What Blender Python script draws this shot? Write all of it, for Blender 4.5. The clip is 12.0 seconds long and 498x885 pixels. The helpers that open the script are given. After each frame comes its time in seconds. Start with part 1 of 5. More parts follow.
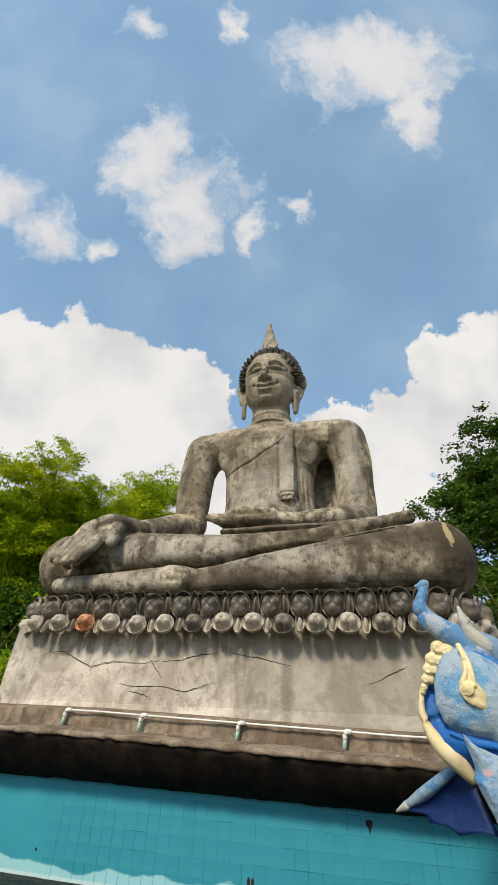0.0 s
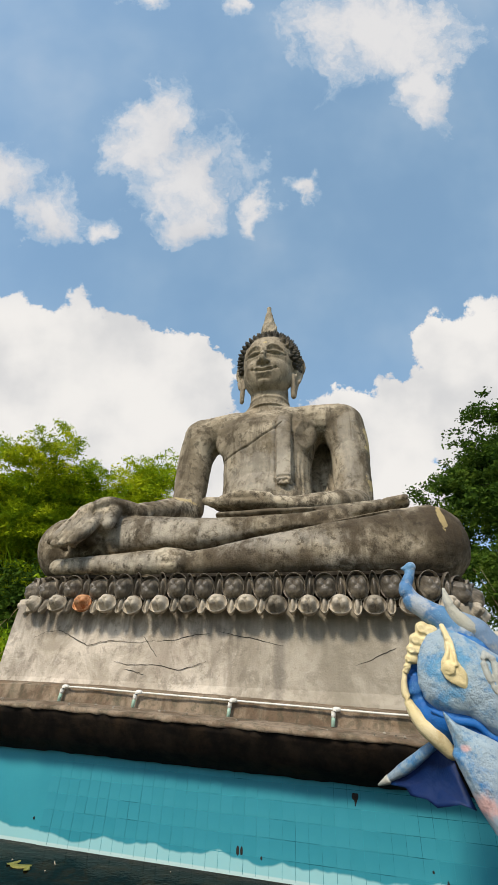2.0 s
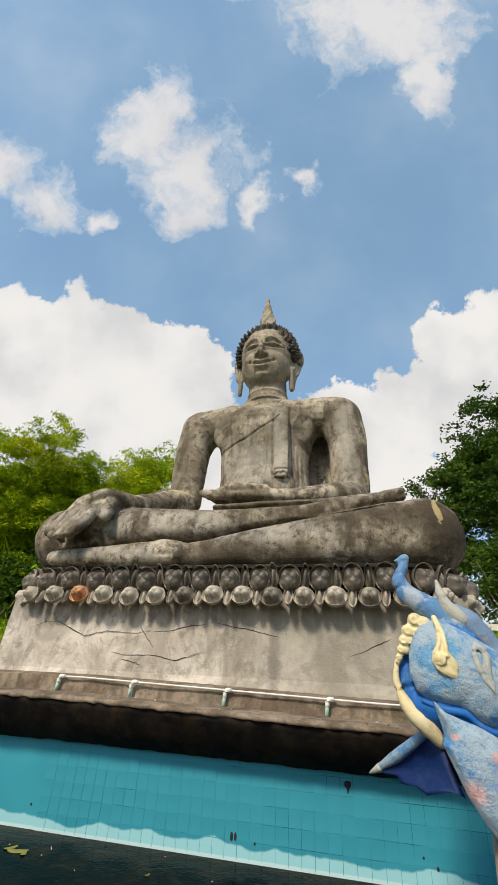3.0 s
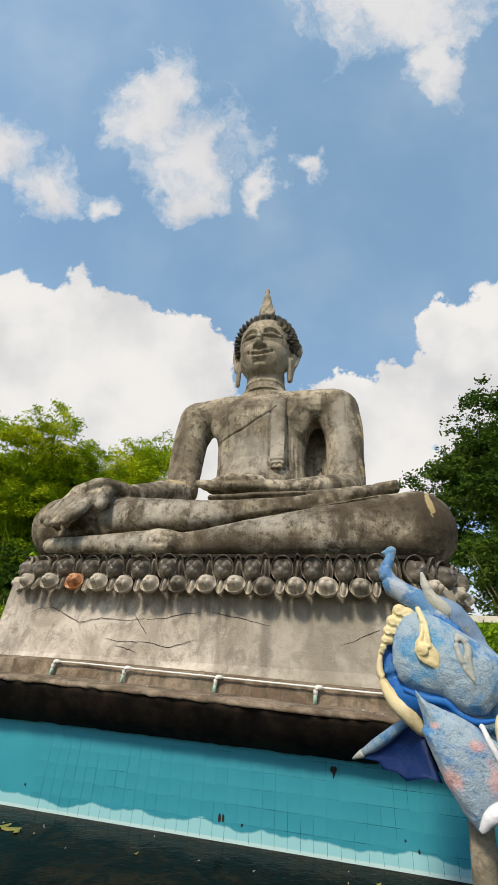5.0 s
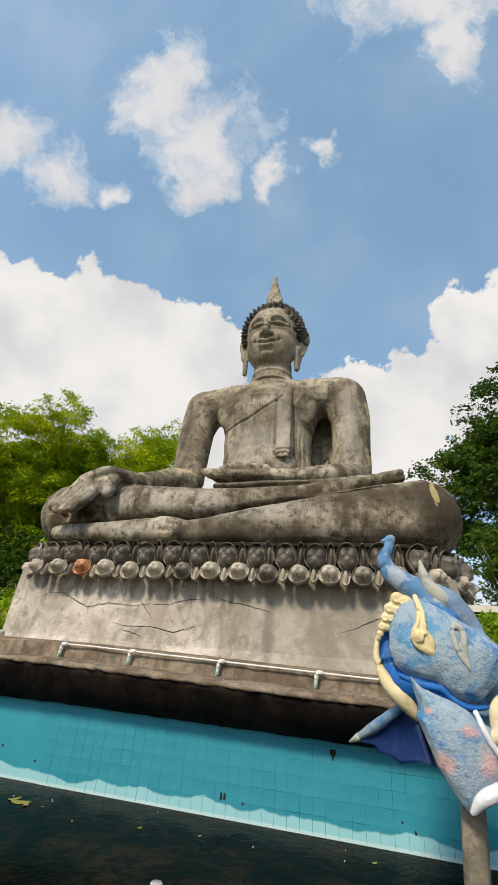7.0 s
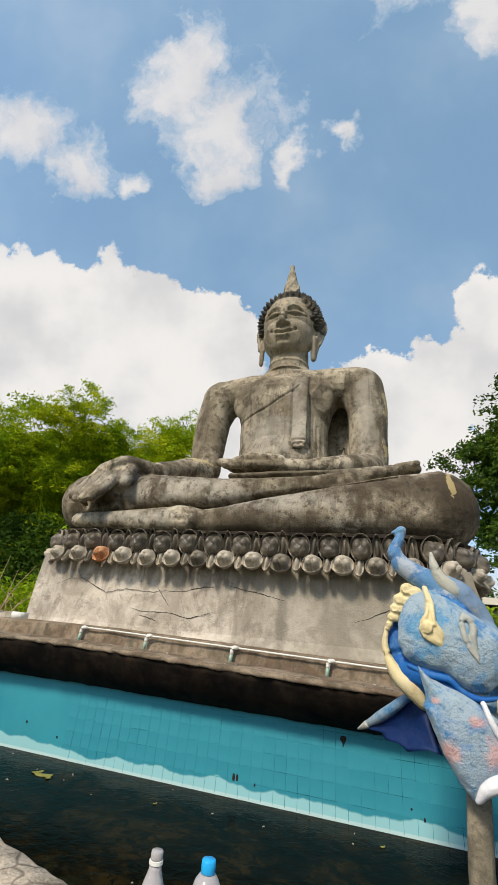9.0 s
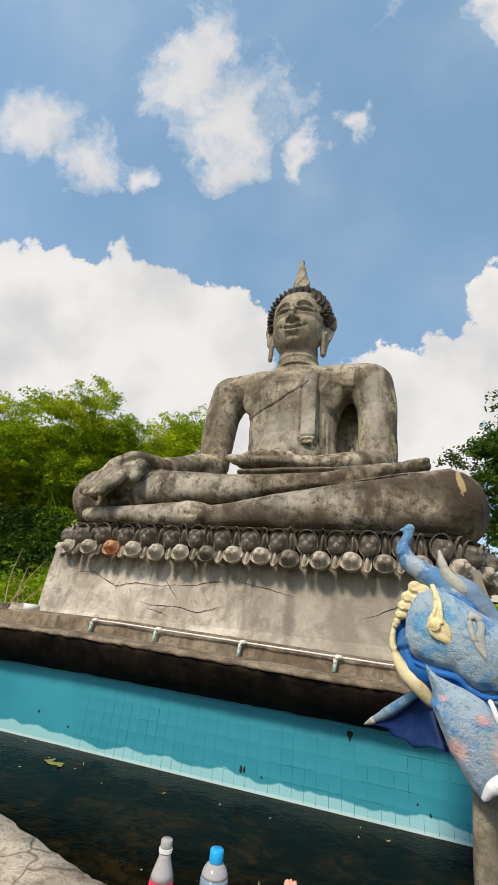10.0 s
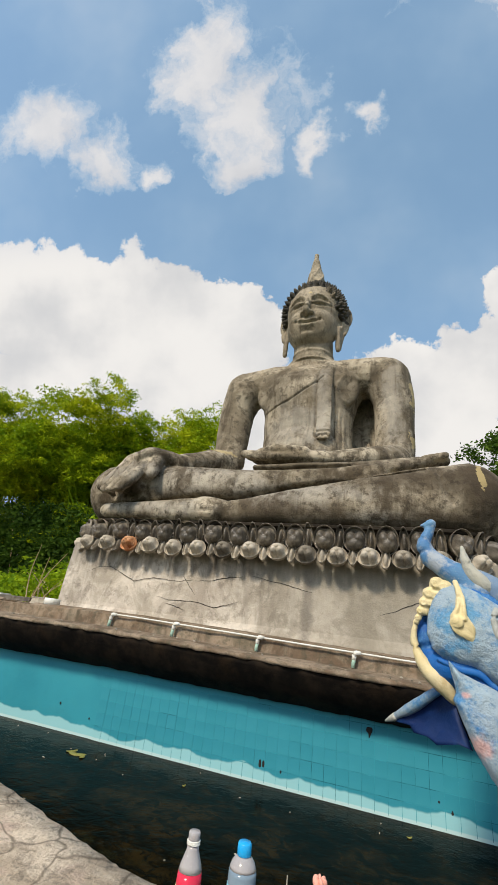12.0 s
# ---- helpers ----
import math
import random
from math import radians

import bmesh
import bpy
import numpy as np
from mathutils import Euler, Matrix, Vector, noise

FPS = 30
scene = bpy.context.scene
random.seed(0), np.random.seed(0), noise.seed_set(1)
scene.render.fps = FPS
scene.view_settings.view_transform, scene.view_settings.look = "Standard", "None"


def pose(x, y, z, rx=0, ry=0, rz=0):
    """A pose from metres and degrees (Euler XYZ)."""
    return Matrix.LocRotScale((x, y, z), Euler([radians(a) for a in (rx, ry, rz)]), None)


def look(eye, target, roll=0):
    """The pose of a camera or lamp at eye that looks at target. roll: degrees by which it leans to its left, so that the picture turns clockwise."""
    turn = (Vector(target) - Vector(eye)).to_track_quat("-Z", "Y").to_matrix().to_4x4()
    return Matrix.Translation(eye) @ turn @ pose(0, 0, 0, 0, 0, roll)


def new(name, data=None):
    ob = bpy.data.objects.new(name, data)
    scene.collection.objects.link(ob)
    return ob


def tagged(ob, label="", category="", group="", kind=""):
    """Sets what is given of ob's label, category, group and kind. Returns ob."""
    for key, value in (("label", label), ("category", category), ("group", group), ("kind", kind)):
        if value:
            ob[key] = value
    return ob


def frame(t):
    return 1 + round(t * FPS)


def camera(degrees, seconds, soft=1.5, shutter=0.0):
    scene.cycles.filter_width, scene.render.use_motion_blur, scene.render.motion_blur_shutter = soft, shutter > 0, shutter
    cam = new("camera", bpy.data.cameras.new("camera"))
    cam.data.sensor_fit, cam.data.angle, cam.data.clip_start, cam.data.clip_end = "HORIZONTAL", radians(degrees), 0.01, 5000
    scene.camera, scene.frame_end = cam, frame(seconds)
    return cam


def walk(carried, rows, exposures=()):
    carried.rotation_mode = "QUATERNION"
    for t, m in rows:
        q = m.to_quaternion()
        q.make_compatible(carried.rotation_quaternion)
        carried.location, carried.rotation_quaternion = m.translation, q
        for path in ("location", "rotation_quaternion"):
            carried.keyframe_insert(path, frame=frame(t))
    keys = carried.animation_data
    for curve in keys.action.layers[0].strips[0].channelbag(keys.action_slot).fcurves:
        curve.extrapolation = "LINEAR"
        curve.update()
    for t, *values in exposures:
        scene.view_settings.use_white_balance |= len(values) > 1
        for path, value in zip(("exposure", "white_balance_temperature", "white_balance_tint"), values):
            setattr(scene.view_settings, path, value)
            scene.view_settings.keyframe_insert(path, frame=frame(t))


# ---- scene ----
cam = camera(61.1, 12.0, soft=0.6)
PATH = [
    (0, (0.152, -4.259, 1.219), (-0.286, -2.626, 2.287), 2.5),
    (0.5, (0.18, -4.254, 1.217), (-0.267, -2.613, 2.271), 2.7),
    (1, (0.203, -4.245, 1.215), (-0.249, -2.597, 2.253), 2.7),
    (1.5, (0.217, -4.24, 1.213), (-0.238, -2.583, 2.236), 2.9),
    (2, (0.239, -4.228, 1.209), (-0.218, -2.562, 2.217), 2.9),
    (2.5, (0.249, -4.223, 1.205), (-0.208, -2.548, 2.198), 3.0),
    (3, (0.265, -4.219, 1.204), (-0.191, -2.536, 2.184), 3.1),
    (5, (0.34, -4.218, 1.207), (-0.124, -2.515, 2.147), 3.8),
    (5.5, (0.358, -4.22, 1.203), (-0.115, -2.514, 2.133), 4.1),
    (6, (0.381, -4.215, 1.204), (-0.105, -2.505, 2.12), 4.2),
    (6.5, (0.396, -4.211, 1.201), (-0.104, -2.498, 2.105), 4.4),
    (7, (0.41, -4.209, 1.2), (-0.104, -2.494, 2.092), 4.6),
    (9, (0.469, -4.219, 1.199), (-0.134, -2.508, 2.041), 5.9),
    (9.5, (0.473, -4.227, 1.199), (-0.15, -2.517, 2.028), 6.3),
    (10, (0.472, -4.236, 1.205), (-0.171, -2.527, 2.022), 6.7),
    (10.5, (0.474, -4.238, 1.204), (-0.194, -2.535, 2.013), 6.9),
    (11, (0.464, -4.241, 1.201), (-0.221, -2.543, 2.004), 7.1),
    (11.5, (0.453, -4.24, 1.201), (-0.244, -2.543, 1.999), 7.1),
    (12, (0.441, -4.234, 1.199), (-0.263, -2.538, 1.993), 7.1),
]
walk(cam, [(t, look(eye, target, roll)) for t, eye, target, roll in PATH])

from mathutils.bvhtree import BVHTree

# ---- light: high sun behind the viewer, softened by thin cloud ----
SUN = Vector((-0.26, -0.98, 1.0)).normalized()
scene.view_settings.exposure = 0.3

world = bpy.data.worlds.new("sky")
scene.world = world
world.use_nodes = True
wt = world.node_tree
wt.nodes.clear()


def make_node(tree, kind, operation="", interpolation_type="", data_type="", blend_type="", use_clamp=False):
    n = tree.nodes.new(kind)
    if operation:
        n.operation = operation
    if use_clamp:
        n.use_clamp = True
    if interpolation_type:
        n.interpolation_type = interpolation_type
    if data_type:
        n.data_type = data_type
    if blend_type:
        n.blend_type = blend_type
    return n


def wnode(kind, **values):
    return make_node(wt, kind, **values)


def feed(tree, socket, value):
    if isinstance(value, bpy.types.NodeSocket):
        tree.links.new(value, socket)
    else:
        socket.default_value = value


def wmath(op, a, b=0.0, c=None, clamp=False):
    n = wnode("ShaderNodeMath", operation=op, use_clamp=clamp)
    feed(wt, n.inputs[0], a)
    feed(wt, n.inputs[1], b)
    if c is not None:
        feed(wt, n.inputs[2], c)
    return n.outputs[0]


def wvec(op, a, b=(0, 0, 0)):
    n = wnode("ShaderNodeVectorMath", operation=op)
    feed(wt, n.inputs[0], a)
    feed(wt, n.inputs[1], b)
    return n.outputs["Value"] if op in ("DOT_PRODUCT", "LENGTH") else n.outputs["Vector"]


def wsmooth(value, lo, hi):
    n = wnode("ShaderNodeMapRange", interpolation_type="SMOOTHSTEP")
    feed(wt, n.inputs[0], value)
    n.inputs[1].default_value, n.inputs[2].default_value = lo, hi
    return n.outputs[0]


def wnoise(vec, scale, detail=5.0, rough=0.55):
    n = wnode("ShaderNodeTexNoise")
    feed(wt, n.inputs["Vector"], vec)
    n.inputs["Scale"].default_value, n.inputs["Detail"].default_value = scale, detail
    n.inputs["Roughness"].default_value = rough
    return n


def build_sky():
    sky = wnode("ShaderNodeTexSky")
    sky.sky_type, sky.sun_disc = "NISHITA", False
    sky.sun_elevation = math.asin(SUN.z)
    sky.sun_rotation = math.atan2(SUN.x, SUN.y)
    sky.air_density, sky.dust_density, sky.ozone_density = 1.0, 0.6, 1.5
    clear = wnode("ShaderNodeBackground")
    wt.links.new(sky.outputs[0], clear.inputs[0])
    clear.inputs[1].default_value = 0.15
    way = wnode("ShaderNodeTexCoord").outputs["Generated"]
    # a flat chart of the sky above the statue: u to the east, v upwards
    f = wvec("DOT_PRODUCT", way, (-0.2497, 0.8565, 0.4517))
    front = wmath("MAXIMUM", f, 0.08)
    u = wmath("DIVIDE", wvec("DOT_PRODUCT", way, (0.9666, 0.2455, 0.0688)), front)
    v = wmath("DIVIDE", wvec("DOT_PRODUCT", way, (0.0519, -0.4538, 0.8892)), front)
    chart = wnode("ShaderNodeCombineXYZ")
    wt.links.new(u, chart.inputs[0])
    wt.links.new(v, chart.inputs[1])
    flat = chart.outputs[0]
    big = wvec("SUBTRACT", wnoise(flat, 5.0, 6.0, 0.6).outputs["Color"], (0.5, 0.5, 0.5))
    bent = wvec("ADD", flat, wvec("MULTIPLY", big, (0.34, 0.28, 0.0)))
    clouds = ((-0.60, 0.31, 0.26, 0.17), (-0.46, 0.245, 0.28, 0.19), (-0.22, 0.19, 0.22, 0.16), (-0.13, 0.20, 0.12, 0.13), (-0.45, 0.05, 0.55, 0.18),
              (0.58, 0.21, 0.17, 0.18), (0.46, 0.12, 0.20, 0.13), (0.70, 0.12, 0.25, 0.28), (0.28, 0.06, 0.22, 0.12), (0.10, -0.06, 0.5, 0.12),
              (-0.60, 0.70, 0.17, 0.11), (-0.46, 0.65, 0.13, 0.08), (-0.33, 0.60, 0.07, 0.05),
              (-0.20, 0.83, 0.14, 0.14), (-0.11, 0.72, 0.16, 0.13), (-0.12, 0.62, 0.09, 0.08), (0.16, 0.68, 0.06, 0.04), (0.04, 0.62, 0.055, 0.055),
              (0.37, 1.09, 0.28, 0.16), (0.49, 0.955, 0.11, 0.11), (0.0, 1.18, 0.05, 0.07), (-0.22, 1.18, 0.07, 0.05))
    mass = None
    for cu, cv, ru, rv in clouds:
        d = wvec("LENGTH", wvec("DIVIDE", wvec("SUBTRACT", bent, (cu, cv, 0)), (ru, rv, 1)))
        m = wmath("SUBTRACT", 1.0, d)
        mass = m if mass is None else wmath("MAXIMUM", mass, m)
    fine = wnoise(flat, 14.0, 8.0, 0.62).outputs[0]
    thin = wsmooth(v, 0.36, 0.60)
    streaks = wnoise(wvec("MULTIPLY", bent, (7.0, 4.0, 1.0)), 1.0, 7.0, 0.65).outputs[0]
    feather = wmath("MULTIPLY", wmath("MULTIPLY", wmath("SUBTRACT", streaks, 0.5), 2.2), thin)
    mass = wmath("ADD", wmath("ADD", mass, feather), wmath("MULTIPLY", wmath("SUBTRACT", fine, 0.5), 0.5))
    low = wsmooth(mass, 0.0, 0.16)
    high = wmath("MULTIPLY", wsmooth(mass, -0.70, 0.95), 0.84)
    near = wmath("ADD", wmath("MULTIPLY", low, wmath("SUBTRACT", 1.0, thin)), wmath("MULTIPLY", high, thin))
    # the rest of the sky carries the same broken cloud
    rest = wsmooth(wnoise(way, 2.2, 6.0, 0.6).outputs[0], 0.46, 0.62)
    inside = wsmooth(f, 0.35, 0.5)
    cover = wmath("ADD", wmath("MULTIPLY", near, inside), wmath("MULTIPLY", rest, wmath("SUBTRACT", 1.0, inside)))
    haze = wsmooth(wvec("DOT_PRODUCT", way, (0, 0, 1)), 0.42, 0.06)
    cover = wmath("MAXIMUM", cover, wmath("MULTIPLY", haze, 0.85))
    veil = wnoise(flat, 2.6, 4.0, 0.5).outputs[0]
    cover = wmath("MAXIMUM", cover, wmath("ADD", 0.31, wmath("MULTIPLY", wsmooth(veil, 0.35, 0.8), 0.20)))
    ramp = wnode("ShaderNodeMix", data_type="RGBA")
    shade = wsmooth(wmath("ADD", wnoise(flat, 4.0, 5.0, 0.5).outputs[0], wmath("MULTIPLY", v, 0.16)), 0.34, 0.66)
    wt.links.new(shade, ramp.inputs[0])
    ramp.inputs[6].default_value, ramp.inputs[7].default_value = (0.54, 0.54, 0.545, 1), (0.72, 0.70, 0.675, 1)
    film = wnode("ShaderNodeMix", data_type="RGBA")
    wt.links.new(wsmooth(cover, 0.2, 0.85), film.inputs[0])
    film.inputs[6].default_value = (0.30, 0.55, 0.73, 1)
    wt.links.new(ramp.outputs[2], film.inputs[7])
    white = wnode("ShaderNodeBackground")
    wt.links.new(film.outputs[2], white.inputs[0])
    white.inputs[1].default_value = 1.0
    both = wnode("ShaderNodeMixShader")
    wt.links.new(cover, both.inputs[0])
    wt.links.new(clear.outputs[0], both.inputs[1])
    wt.links.new(white.outputs[0], both.inputs[2])
    wt.links.new(both.outputs[0], wnode("ShaderNodeOutputWorld").inputs[0])


build_sky()
sun = new("sun", bpy.data.lights.new("sun", "SUN"))
sun.data.energy, sun.data.angle, sun.data.color = 3.15, radians(9), (1.0, 0.88, 0.72)
sun.matrix_world = look(SUN * 40, (0, 0, 0))


# ---- materials ----
class Mat:
    """A small writer of node materials."""

    def __init__(self, name, rough=0.8, metallic=0.0, space="Object"):
        self.m = bpy.data.materials.new(name)
        self.m.use_nodes = True
        self.t = self.m.node_tree
        self.b = self.t.nodes["Principled BSDF"]
        self.b.inputs["Roughness"].default_value = rough
        self.b.inputs["Metallic"].default_value = metallic
        self.b.inputs["Specular IOR Level"].default_value = 0.12 if rough > 0.75 else 0.3
        self.p = self.t.nodes.new("ShaderNodeTexCoord").outputs[space]

    def node(self, kind, **values):
        return make_node(self.t, kind, **values)

    def scaled(self, v, sx, sy, sz):
        n = self.node("ShaderNodeVectorMath", operation="MULTIPLY")
        feed(self.t, n.inputs[0], v)
        n.inputs[1].default_value = (sx, sy, sz)
        return n.outputs[0]

    def noise(self, scale, detail=6.0, rough=0.6, v=None, warp=0.0):
        n = self.node("ShaderNodeTexNoise")
        feed(self.t, n.inputs["Vector"], self.p if v is None else v)
        n.inputs["Scale"].default_value, n.inputs["Detail"].default_value = scale, detail
        n.inputs["Roughness"].default_value, n.inputs["Distortion"].default_value = rough, warp
        return n.outputs[0]

    def step(self, v, lo, hi):
        n = self.node("ShaderNodeMapRange", interpolation_type="SMOOTHSTEP")
        feed(self.t, n.inputs[0], v)
        n.inputs[1].default_value, n.inputs[2].default_value = lo, hi
        return n.outputs[0]

    def math(self, op, a, b=0.0):
        n = self.node("ShaderNodeMath", operation=op)
        feed(self.t, n.inputs[0], a)
        feed(self.t, n.inputs[1], b)
        return n.outputs[0]

    def mix(self, k, a, b, kind="MIX"):
        n = self.node("ShaderNodeMix", data_type="RGBA", blend_type=kind)
        feed(self.t, n.inputs[0], k)
        for s, c in ((n.inputs[6], a), (n.inputs[7], b)):
            feed(self.t, s, (*c, 1.0) if isinstance(c, tuple) and len(c) == 3 else c)
        return n.outputs[2]

    def blot(self, centre, radius, ragged=0.35, scale=6.0, soft=0.08):
        """1 inside a ragged patch round a place, 0 outside."""
        n = self.node("ShaderNodeVectorMath", operation="SUBTRACT")
        feed(self.t, n.inputs[0], self.p)
        n.inputs[1].default_value = centre
        d = self.node("ShaderNodeVectorMath", operation="LENGTH")
        feed(self.t, d.inputs[0], self.scaled(n.outputs[0], *(1.0 / r for r in radius)))
        q = self.math("ADD", d.outputs["Value"], self.math("MULTIPLY", self.math("SUBTRACT", self.noise(scale), 0.5), ragged * 6))
        return self.step(q, 1.0 + soft, 1.0 - soft)

    def done(self, colour, bump=None, depth=0.01, rough=None):
        feed(self.t, self.b.inputs["Base Color"], (*colour, 1.0) if isinstance(colour, tuple) else colour)
        if rough is not None:
            feed(self.t, self.b.inputs["Roughness"], rough)
        if bump is not None:
            n = self.node("ShaderNodeBump")
            n.inputs["Distance"].default_value = depth
            feed(self.t, n.inputs["Height"], bump)
            self.t.links.new(n.outputs[0], self.b.inputs["Normal"])
        return self.m


def weathered(name, pale, dark, soot, streak=0.5, scale=1.0, extra=None, tint=(0.30, 0.25, 0.17), grain=0.018, mottle=0.45):
    """Old cement: pale and dark clouds, brown patches, black streaks that run down, pitted."""
    a = Mat(name, 0.92)
    cloud = a.step(a.noise(1.5 * scale, 8, 0.68, warp=0.5), 0.40, 0.60)
    c = a.mix(cloud, dark, pale)
    c = a.mix(a.math("MULTIPLY", a.step(a.noise(2.6 * scale, 6, 0.6), 0.52, 0.72), 0.55), c, tint)
    runs = a.step(a.noise(1.0, 6, 0.65, v=a.scaled(a.p, 3.4 * scale, 3.4 * scale, 0.55 * scale)), 0.50, 0.66)
    c = a.mix(a.math("MULTIPLY", runs, streak), c, soot)
    spots = a.step(a.noise(7.0 * scale, 7, 0.72, warp=0.3), 0.49, 0.62)
    c = a.mix(a.math("MULTIPLY", spots, mottle), c, soot)
    specks = a.step(a.noise(38.0, 3, 0.6), 0.66, 0.74)
    c = a.mix(a.math("MULTIPLY", specks, 0.45), c, pale)
    if extra:
        c = extra(a, c)
    relief = a.math("ADD", a.math("MULTIPLY", a.noise(7.0, 8, 0.7), 0.7), a.math("MULTIPLY", a.noise(60.0, 4, 0.6), 0.3))
    return a.done(c, relief, grain)


def gilding(a, c):
    # mould on the legs and lap, pale render on the shins, straw-coloured rests of gilding
    for centre, radius, k in (((1.15, 0.35, 2.75), (0.16, 0.6, 0.6), 0.75), ((0.75, 0.30, 2.42), (0.7, 0.5, 0.12), 0.8), ((0.2, 0.3, 2.90), (0.8, 0.5, 0.16), 0.7), ((0.85, 0.4, 2.85), (0.45, 0.5, 0.22), 0.6),
                              ((-0.9, 0.4, 2.45), (0.6, 0.6, 0.12), 0.7), ((-0.5, 0.8, 3.18), (1.6, 0.6, 0.10), 0.65), ((-2.2, 0.4, 3.02), (1.1, 0.5, 0.06), 0.6),
                              ((-2.0, 0.4, 2.70), (1.3, 0.5, 0.07), 0.7), ((-0.55, 1.75, 4.9), (0.5, 0.5, 0.28), 0.55), ((-1.75, 1.7, 4.95), (0.4, 0.5, 0.35), 0.45),
                              ((-1.2, 1.6, 5.25), (0.8, 0.5, 0.12), 0.5), ((0.35, 2.0, 4.4), (0.12, 0.6, 0.9), 0.45), ((-2.6, 1.9, 4.5), (0.12, 0.6, 0.9), 0.45), ((1.45, 0.8, 2.7), (0.25, 0.8, 0.5), 0.7)):
        c = a.mix(a.math("MULTIPLY", a.blot(centre, radius, 0.42, 3.2, 0.75), k), c, (0.055, 0.043, 0.03))
    for centre, radius in (((-2.3, 0.3, 2.88), (1.0, 0.5, 0.16)), ((0.1, 0.3, 2.42), (0.25, 0.4, 0.08)), ((-0.9, 0.3, 2.68), (0.8, 0.4, 0.14)),
                           ((-2.6, 0.3, 2.46), (0.8, 0.5, 0.08)), ((-1.25, 1.6, 4.25), (0.7, 0.5, 0.35)), ((-0.85, 1.6, 4.6), (0.14, 0.4, 0.6)), ((0.25, 1.8, 4.5), (0.16, 0.4, 0.8))):
        c = a.mix(a.math("MULTIPLY", a.blot(centre, radius, 0.5, 4.0, 0.6), 0.55), c, (0.40, 0.375, 0.325))
    # brown lichen in ragged flakes at two sizes; the head is washed cleaner by rain
    high = a.node("ShaderNodeSeparateXYZ")
    feed(a.t, high.inputs[0], a.p)
    keep = a.math("ADD", 0.25, a.math("MULTIPLY", a.step(high.outputs[2], 4.6, 3.4), 0.75))
    flakes = a.step(a.noise(2.4, 9, 0.72, v=a.scaled(a.p, 1.0, 1.0, 0.75), warp=0.15), 0.47, 0.62)
    c = a.mix(a.math("MULTIPLY", a.math("MULTIPLY", flakes, 0.8), keep), c, (0.07, 0.053, 0.034))
    washed = a.math("MULTIPLY", a.step(high.outputs[2], 3.3, 4.1), 0.10)
    washed = a.math("ADD", washed, a.math("MULTIPLY", a.step(high.outputs[2], 5.5, 6.0), 0.34))
    c = a.mix(washed, c, a.mix(a.step(a.noise(1.1, 5, 0.6), 0.38, 0.62), (0.225, 0.198, 0.146), (0.385, 0.335, 0.255)))
    runs = a.step(a.noise(1.0, 6, 0.7, v=a.scaled(a.p, 7.5, 7.5, 0.42)), 0.50, 0.70)
    c = a.mix(a.math("MULTIPLY", runs, 0.6), c, (0.085, 0.068, 0.045))
    flakes = a.step(a.noise(8.0, 9, 0.75, warp=0.1), 0.52, 0.62)
    c = a.mix(a.math("MULTIPLY", a.math("MULTIPLY", flakes, 0.7), keep), c, (0.05, 0.041, 0.03))
    for centre, radius in (((0.57, 1.9, 4.85), (0.06, 0.6, 0.26)), ((0.54, 1.80, 4.02), (0.07, 0.5, 0.13)), ((1.155, 0.50, 2.98), (0.035, 0.4, 0.20)),
                           ((-2.45, 1.5, 3.80), (0.22, 0.35, 0.08)), ((-1.16, 1.66, 7.06), (0.05, 0.1, 0.03))):
        c = a.mix(a.math("MULTIPLY", a.blot(centre, radius, 0.65, 7.0), 0.55), c, (0.58, 0.46, 0.22))
    return c


M_STATUE = weathered("statue_cement", (0.49, 0.43, 0.325), (0.215, 0.180, 0.127), (0.045, 0.036, 0.026), 0.7, extra=gilding, tint=(0.24, 0.185, 0.12), grain=0.022, mottle=0.7)
M_HAIR = weathered("curl_cement", (0.09, 0.085, 0.075), (0.05, 0.047, 0.04), (0.02, 0.02, 0.018), 0.3)


def drips(a, c):
    # black runs below the petals
    top = a.node("ShaderNodeSeparateXYZ")
    feed(a.t, top.inputs[0], a.p)
    run = a.noise(1.0, 4, 0.6, v=a.scaled(a.p, 5.5, 5.5, 0.5))
    fall = a.math("ADD", a.math("MULTIPLY", a.step(top.outputs[2], 1.25, 1.92), 0.42), a.math("MULTIPLY", run, 0.9))
    c = a.mix(a.math("MULTIPLY", a.step(fall, 0.68, 0.94), 0.6), c, (0.075, 0.066, 0.055))
    wash = a.step(a.math("ADD", top.outputs[0], a.math("MULTIPLY", a.noise(1.1, 6, 0.6), 1.6)), -1.0, 0.6)
    c = a.mix(a.math("MULTIPLY", wash, 0.62), c, (0.26, 0.24, 0.19))
    seam = a.blot((-0.62, 0.45, 1.5), (0.06, 0.5, 0.5), 0.25, 5.0, 0.5)
    c = a.mix(a.math("MULTIPLY", seam, 0.45), c, (0.10, 0.09, 0.08))
    return a.mix(a.math("MULTIPLY", a.step(a.noise(0.9, 4, 0.5), 0.5, 0.75), 0.35), c, (0.40, 0.33, 0.30))


M_PEDESTAL = weathered("pedestal_plaster", (0.62, 0.565, 0.485), (0.37, 0.33, 0.27), (0.12, 0.10, 0.078), 0.40, extra=drips, tint=(0.36, 0.31, 0.26))
def uneven(a, c):
    r = a.node("ShaderNodeObjectInfo").outputs["Random"]
    c = a.mix(a.math("MULTIPLY", a.step(r, 0.35, 0.9), 0.5), c, (0.52, 0.47, 0.385))
    return a.mix(a.math("MULTIPLY", a.step(r, 0.4, 0.0), 0.65), c, (0.09, 0.078, 0.06))


